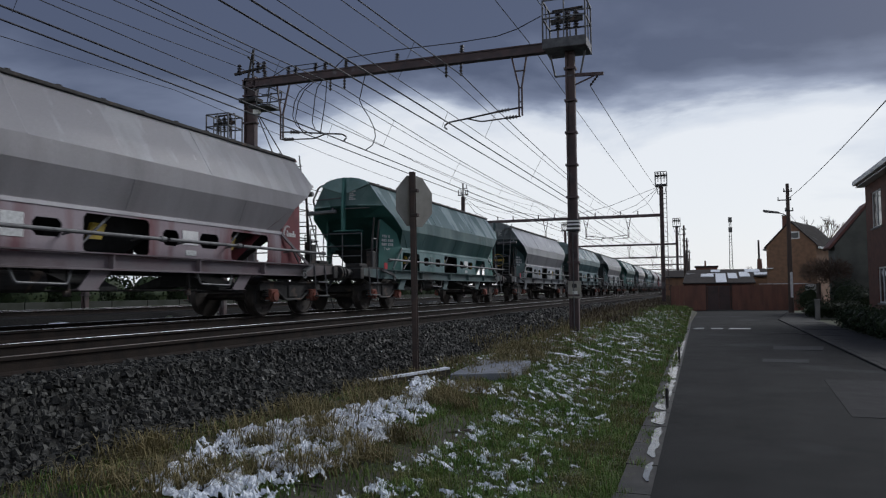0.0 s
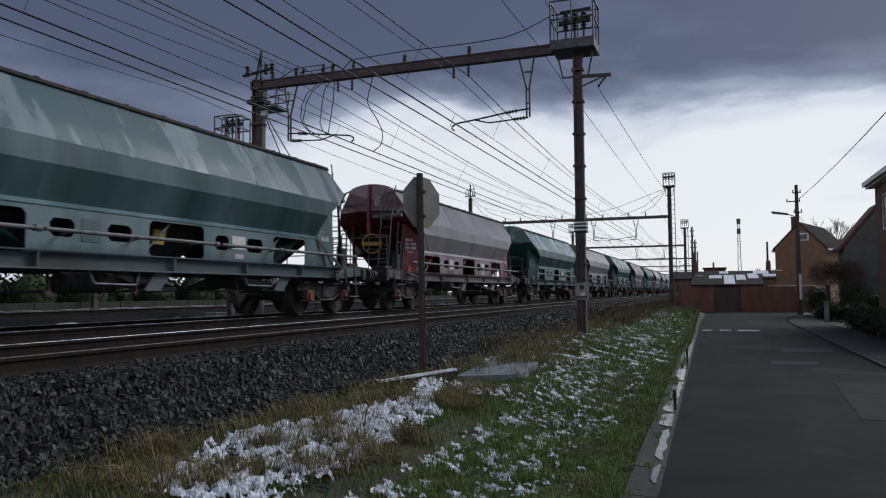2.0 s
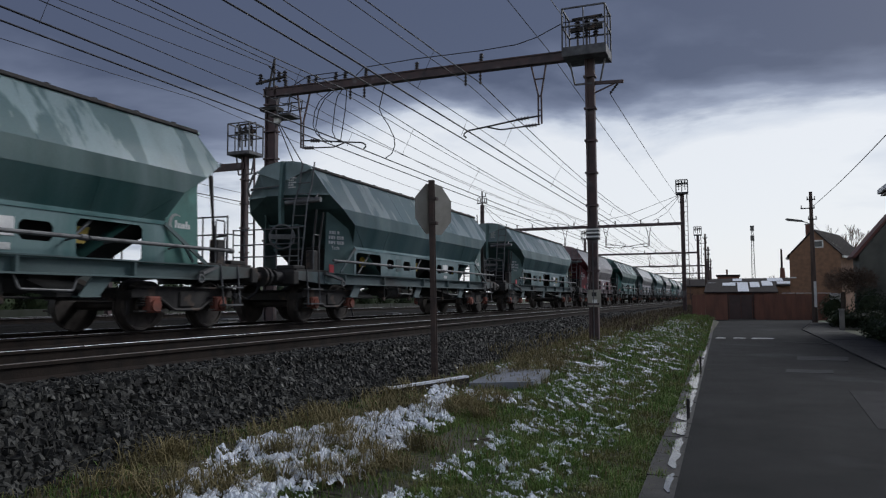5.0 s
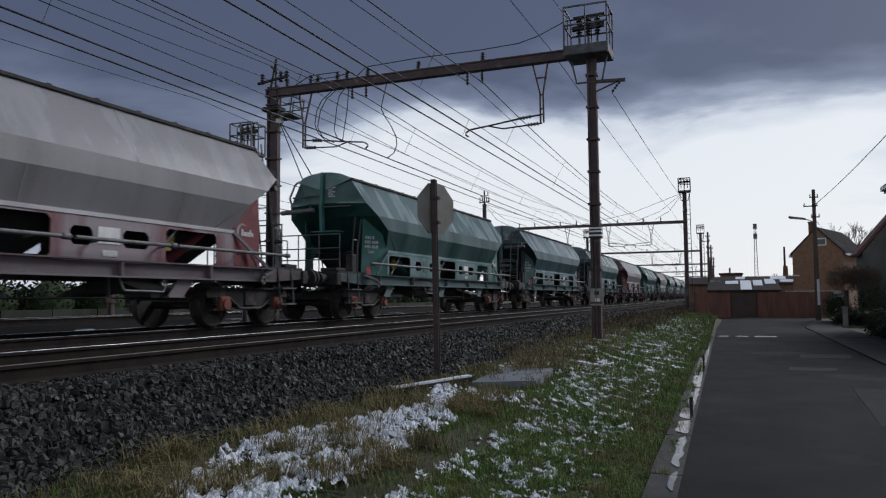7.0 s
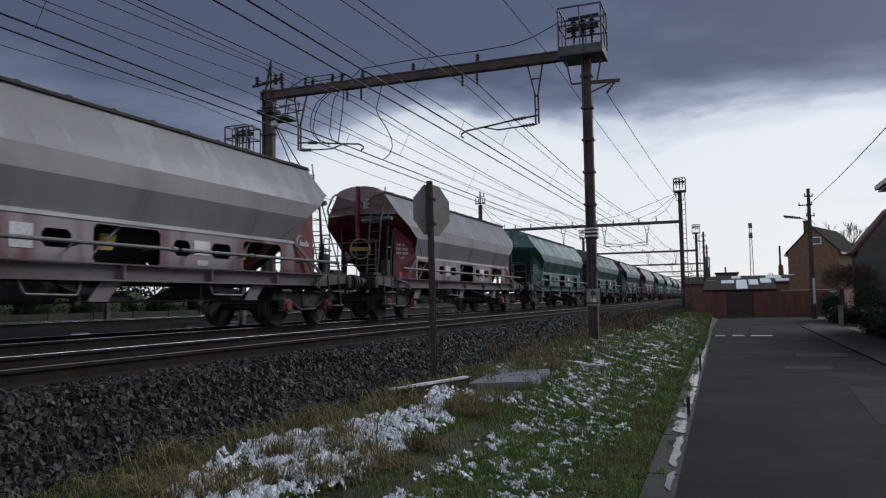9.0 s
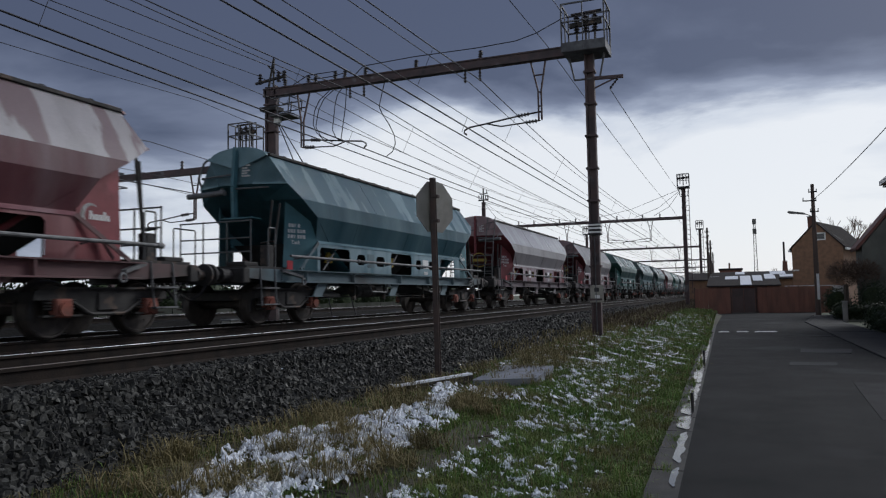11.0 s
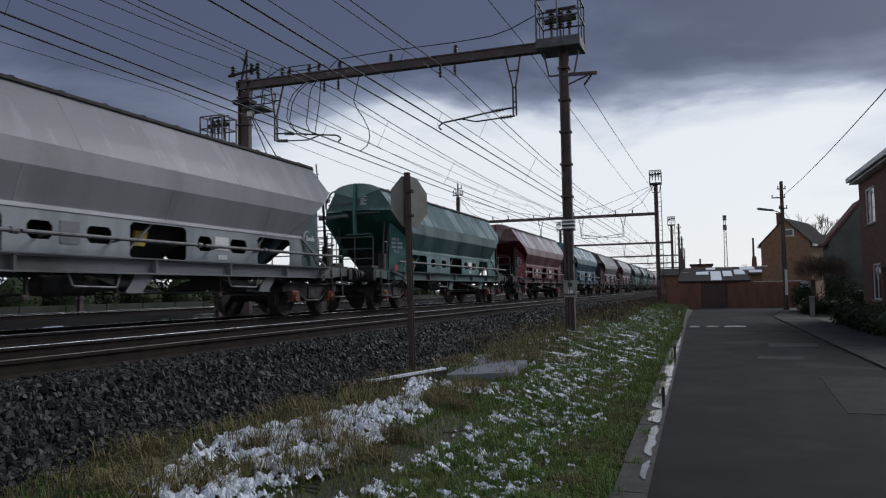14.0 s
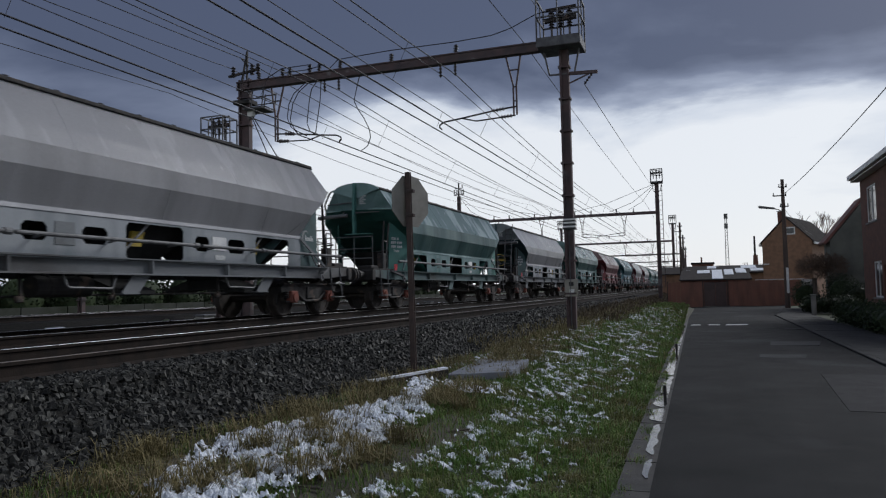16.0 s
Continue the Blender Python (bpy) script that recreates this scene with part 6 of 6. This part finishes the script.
def ballast_stones():
    rng = np.random.default_rng(3)
    pts = []
    for x0, x1, y0, y1, per in ((-5.9, -4.2, 2.5, 9, 1150), (-5.9, -4.3, 9, 20, 800), (-5.9, -4.35, 20, 42, 300), (-5.95, -5.3, 2.5, 24, 500), (-8.2, -5.9, 2.5, 12, 620), (-8.2, -5.9, 12, 30, 320), (-12.4, -8.2, 3, 30, 130)):
        n = int((x1 - x0) * (y1 - y0) * per)
        pts.append(np.stack([rng.uniform(x0, x1, n), rng.uniform(y0, y1, n)], 1))
    p = np.concatenate(pts)
    # clear the rails
    keep = np.ones(len(p), bool)
    for t in (NEAR_TRACK, FAR_TRACK):
        for s in (-0.7525, 0.7525):
            keep &= np.abs(p[:, 0] - t - s) > 0.13
    p = p[keep]
    z = np.array([bed_z(x) for x in p[:, 0]]) + rng.uniform(-0.015, 0.02, len(p)) + np.where((p[:, 0] > -6.0) & (p[:, 0] < -5.3), 0.03, 0.0)
    sizes = rng.uniform(0.016, 0.036, len(p)) * np.where(p[:, 1] > 20, 1.5, 1.0)
    scattered("ballast_stones", np.column_stack([p, z]), sizes, 0.8, M["stone"], "loose dark grey ballast stones on the bank", "ballast", rng)
    # a few stones still carry snow
    n = 36
    q = np.stack([rng.uniform(-5.8, -4.3, n), rng.uniform(3, 24, n)], 1)
    zz = np.array([bed_z(x) for x in q[:, 0]]) + 0.03
    scattered("snow_crumbs", np.column_stack([q, zz]), rng.uniform(0.008, 0.022, n), 0.5, M["snow"], "scattered crumbs of snow between the stones", "snow", rng)


def patchy(x, y, s, seed):
    return noise.noise((x * s, y * s, seed)) + 0.5 * noise.noise((x * s * 2.3, y * s * 2.3, seed + 5))


def snow_cover(x, y):
    """How thickly snow lies at a spot of the verge: heavy along the ballast's foot, in flecks on the grass, none by the lane."""
    lo = float(np.interp(y, [4.2, 5.0, 5.9, 7.0, 7.8, 8.6, 10.2], [-3.75, -4.05, -4.2, -3.95, -3.7, -3.75, -4.2]))
    hi = float(np.interp(y, [4.2, 6.0, 8.0, 8.5, 10.2], [-2.9, -2.95, -3.08, -3.42, -3.9]))
    edge = min(x - lo, hi - x)
    broad = noise.noise((x * 1.6, y * 1.3, 3.0)) + 0.8 * noise.noise((x * 4.2, y * 3.6, 8.0))
    band = min(1.0, max(0.0, edge / 0.12 + 0.4)) * (1.0 + 1.25 * broad) if 4.0 < y < 10.3 and edge > -0.05 else 0.0
    patch = noise.noise((x * 2.6, y * 2.2, 6.0)) + 0.4 * noise.noise((x * 6.0, y * 5.0, 9.0))
    right = float(np.interp(x, [-2.62, -2.5, -1.9, -1.5, -1.15], [0.0, 0.46, 0.30, 0.18, 0.0])) * (0.5 + 1.5 * patch) if 4.2 < y < 9.6 else 0.0
    far = float(np.interp(x, [-4.2, -3.6, -2.9, -2.1, -1.6, -1.2], [0.16, 0.28, 0.42, 0.36, 0.14, 0.0])) * (0.58 + 1.4 * patch) if y >= 9.6 else 0.0
    return max(band, right, far, 0.0)


def blades(name, places, lengths, widths, lean, material, label, category, rng):
    """Grass: two bent triangles to a blade."""
    n = len(places)
    a = rng.uniform(0, 2 * np.pi, n)
    out = np.stack([np.cos(a), np.sin(a), np.zeros(n)], 1)
    side = np.stack([-np.sin(a), np.cos(a), np.zeros(n)], 1) * widths[:, None]
    up = np.array([0, 0, 1.0])
    l1 = lean * rng.uniform(0.2, 1.0, n)
    mid = places + out * (lengths * 0.35 * l1)[:, None] + up * (lengths * 0.6)[:, None]
    tip = places + out * (lengths * (0.5 + 0.6 * l1) * l1)[:, None] + up * (lengths * (1.0 - 0.45 * l1))[:, None]
    v = np.stack([places - side, places + side, mid + side * 0.7, mid - side * 0.7, tip], 1).reshape(-1, 3)
    k = 5 * np.arange(n)[:, None]
    f = [tuple(r) for r in (k + np.array([0, 1, 2, 3])).tolist()] + [tuple(r) for r in (k + np.array([3, 2, 4])).tolist()]
    return tagged(new(name, cloud_mesh(name, v.tolist(), f, material)), label, category, kind="stuff")


def verge_growth():
    rng = np.random.default_rng(7)
    green, dry = [], []
    for y0, y1, per, k in ((3.2, 9, 3000, 1.0), (9, 16, 1700, 1.25), (16, 30, 560, 1.9), (30, 57, 180, 3.2)):
        n = int(3.7 * (y1 - y0) * per)
        for x, y in zip(rng.uniform(-4.6, -0.62, n), rng.uniform(y0, y1, n)):
            x = min(x, road_left(y) - 0.15 + 0.05 * noise.noise((y * 3, 0, 0)) + 0.04 * noise.noise((y * 9, 4, 0)))
            bare = -2.95 < x + 0.12 * noise.noise((y, 1, 0)) < -2.45 and y < 8.3
            if bare and rng.random() < 0.80:
                continue
            d = patchy(x, y, 0.9, 9.0)
            p_dry = 0.07 + (0.30 if x < -3.2 and y < 11 else 0.25 if x < -3.4 else 0.0) + 0.25 * max(0, d)
            if x < -3.6 and rng.random() < 0.55:
                continue
            (dry if rng.random() < p_dry else green).append((x, y, ground_z(x, y) - 0.01, k))
    for arr, name, ln, mat, lab in ((green, "verge_grass", (0.05, 0.13), "grass", "short wet green grass on the verge"), (dry, "dry_grass", (0.06, 0.16), "dry_grass", "straw-coloured dead grass mixed into the verge")):
        a = np.array(arr)
        tall = np.array([0.9 + 0.6 * patchy(x, y, 1.6, 1.0) + 0.65 * patchy(x, y, 5.5, 7.0) for x, y in a[:, :2]]).clip(0.35, 2.0)
        blades(name, a[:, :3], tall * rng.uniform(*ln, len(a)) * np.sqrt(a[:, 3]), rng.uniform(0.0025, 0.0055, len(a)) * a[:, 3], 1.1, M[mat], lab, "grass", rng)
    # long straw tufts
    tuft = []
    for i in range(240):
        y = rng.uniform(4.0, 17) if i < 190 else rng.uniform(17, 40)
        x = rng.choice([-3.45, -4.45, -3.9]) + rng.normal(0, 0.16) if y < 11 else rng.uniform(-4.4, -3.0)
        if i % 3 == 0 and i < 170:
            cx, cy = ((-3.7, 5.5), (-3.14, 5.1), (-3.1, 6.0), (-2.85, 6.7), (-3.3, 8.7), (-2.95, 8.6), (-2.85, 6.0), (-2.9, 5.4), (-3.6, 4.5), (-4.1, 7.0), (-3.1, 9.9), (-3.55, 6.4), (-3.25, 8.9))[(i // 3) % 13]
            x, y = rng.normal(cx, 0.07), rng.normal(cy, 0.10)
        m = 46
        r = rng.normal(0, 0.06, (m, 2))
        tuft.append(np.column_stack([x + r[:, 0], y + r[:, 1], np.full(m, ground_z(x, y) - 0.02)]))
    t = np.concatenate(tuft)
    blades("straw_tufts", t, rng.uniform(0.14, 0.36, len(t)), rng.uniform(0.003, 0.006, len(t)), 1.5, M["dry_grass"], "long bent straw tufts along the ballast's foot", "grass", rng)
    # brush at the foot of the bank further on
    m = 6000
    q = np.column_stack([rng.uniform(-4.9, -3.9, m), rng.uniform(15, 56, m)])
    q = np.column_stack([q, [max(ground_z(x, y), bed_z(x)) - 0.02 for x, y in q]])
    blades("dead_stalks", q, rng.uniform(0.1, 0.35, m), rng.uniform(0.006, 0.012, m), 1.2, M["dry_grass"], "straw-coloured dead stalks along the bank", "brush", rng)
    m = 15000
    q = np.column_stack([-3.0 - 2.1 * rng.random(m) ** 0.8, rng.uniform(27, 95, m)])
    q = q[np.array([patchy(x, y, 0.5, 4.0) for x, y in q]) > -0.35]
    q = np.column_stack([q, [max(ground_z(x, y), bed_z(x)) - 0.02 for x, y in q]])
    blades("dead_brush", q, rng.uniform(0.12, 0.42, len(q)), rng.uniform(0.010, 0.024, len(q)), 1.2, M["brush"], "dark brown dead brush on the bank before the fence", "brush", rng)
    # snow lies over the tufts as torn, lacy sheets
    for y0, y1, step in ((4.0, 9.0, 0.0135), (9.0, 16.0, 0.02), (16.0, 42.0, 0.045)):
        nx, ny = int(3.25 / step), int((y1 - y0) / step)
        rise = {}
        k = max(1.0, step / 0.016)
        for j in range(ny):
            y = y0 + j * step
            for i in range(nx):
                x = -4.35 + i * step
                if i % 4 == 0:
                    c = snow_cover(x, y)
                if c < 0.02 or (-4.15 < x < -2.95 and 10.75 < y < 13.5):
                    continue
                wx, wy = x + 0.04 * noise.noise((x * 9, y * 9, 1.0)), y + 0.05 * noise.noise((x * 9, y * 9, 4.0))
                n = noise.noise((wx * 9 / k + wy * 3, wy * 6 / k, 2.0)) + 0.8 * noise.noise((wx * 27 / k - wy * 6, wy * 17 / k, 5.0)) + 0.3 * noise.noise((wx * 70 / k, wy * 50 / k, 8.0))
                n -= 0.34 - 0.50 * min(c, 1.0) if c > 0.5 else 0.44 - (0.70 if y < 14 else 0.95) * c
                if n > 0:
                    rise[i, j] = min(n, 0.5)
        index, vs, fs = {}, [], []
        for (i, j), n in rise.items():
            for q in ((i, j), (i + 1, j), (i + 1, j + 1), (i, j + 1)):
                if q not in index:
                    index[q] = len(vs)
                    x, y = -4.35 + q[0] * step + rng.normal(0, 0.3) * step, y0 + q[1] * step + rng.normal(0, 0.3) * step
                    thick = y < 10.3 and x < -2.85
                    vs.append((x, y, ground_z(x, y) + (0.060 if thick else 0.026) + 0.085 * rise.get(q, 0.0) * (1.0 if thick else 0.65) + rng.normal(0, 0.009)))
            fs.append((index[i, j], index[i + 1, j], index[i + 1, j + 1], index[i, j + 1]))
        tagged(new("snow_patches", cloud_mesh("snow_patches", vs, fs, M["snow"])), "melting snow lying in torn sheets over the grass", "snow", kind="stuff")
    # flat wet snow beyond the sidings
    n = 500
    q = np.column_stack([rng.uniform(-30, -15.6, n), rng.uniform(5, 60, n)])
    q = np.column_stack([q, [ground_z(x, y) + 0.02 for x, y in q]])
    scattered("snow_patches", q, rng.uniform(0.06, 0.22, n), 0.12, M["snow"], "thin snow patches between the sidings", "snow", rng)


ballast_stones()
verge_growth()

# ---------------------------------------------------------------- the train and its run
PITCH = 16.81
RUN = [(0.0, 4.68), (0.5, 9.05), (1.0, 13.68), (1.5, 18.1), (2.0, 22.75), (2.5, 27.1), (3.0, 31.95), (3.5, 36.5), (4.0, 41.3), (4.2, 43.2), (6.3, 62.65), (6.5, 64.5), (7.0, 69.35), (7.5, 74.15), (8.0, 78.8), (8.5, 83.4), (9.0, 88.5), (9.2, 90.5), (11.3, 119.4), (11.5, 121.3), (12.0, 126.15), (12.5, 131.05), (12.9, 134.95), (12.94, 135.35), (12.97, 146.65), (13.0, 146.95), (13.5, 152.0), (14.0, 157.1), (14.5, 161.87), (15.0, 167.2), (15.04, 167.6), (15.07, 180.7), (15.1, 181.0), (15.3, 183.1), (15.5, 185.25), (16.0, 190.6)]
WHITE_M = ("white_maroon", "pale grey hopper wagon with streaked maroon skirt and ends")
GREEN = ("green", "dark green hopper wagon with chalky faded upper sides")
TEAL = ("teal", "grey-teal hopper wagon with dusty pale upper sides")
WHITE_T = ("white_teal", "dusty white hopper wagon with light grey skirt, dark ends")
RED = ("red", "dark red hopper wagon with whitened upper sides")
BLUE = ("blue", "blue hopper wagon with pale weathered upper sides")
ORDER = {-12: (GREEN, "strut"), -11: (WHITE_T, "strut"), -10: (GREEN, "strut"), -9: (WHITE_T, "ladder"), -8: (GREEN, "strut"), -7: (RED, "strut"), -6: (BLUE, "strut"),
         -5: (WHITE_M, "ladder"), -4: (WHITE_M, "ladder"), -3: (GREEN, "strut"), -2: (TEAL, "ladder"), -1: (TEAL, "ladder"), 0: (WHITE_M, "ladder"), 1: (GREEN, "strut"),
         2: (WHITE_T, "ladder"), 3: (TEAL, "strut"), 4: (WHITE_T, "ladder"), 5: (GREEN, "strut"), 6: (WHITE_T, "ladder"), 7: (TEAL, "strut"), 8: (WHITE_T, "ladder"), 9: (WHITE_M, "strut"),
         10: (GREEN, "ladder"), 11: (WHITE_T, "strut"), 12: (TEAL, "ladder"), 13: (WHITE_T, "ladder"), 14: (GREEN, "strut"), 15: (WHITE_M, "ladder"), 16: (TEAL, "strut")}
WAGONS = {k: hopper_wagon(k, w[0], end, w[1]) for k, (w, end) in ORDER.items()}


def run_at(t):
    return float(np.interp(t, [r[0] for r in RUN], [r[1] for r in RUN]))


def wagon_pose(y):
    return pose(FAR_TRACK + bend(y), y, RAIL_Z, 0, 0, math.degrees(bend_turn(y)))


def motions():
    for k, wagon in WAGONS.items():
        walk(wagon, [(t, wagon_pose(s + k * PITCH + 5.16)) for t, s in RUN])
    # wheels turn with the run, a little under a quarter turn from row to row
    steps = [i / 15 for i in range(241)]
    angle, angles = 0.0, []
    for a, b in zip([0.0] + steps, steps):
        angle -= min(math.degrees((run_at(b) - run_at(a)) / 0.46), 86.0)
        angles.append(angle)
    for k, wheelset, y in WHEELS:
        if -11 <= k <= 1:
            walk(wheelset, [(t, pose(0, y, 0.46, a)) for t, a in zip(steps, angles)])


motions()
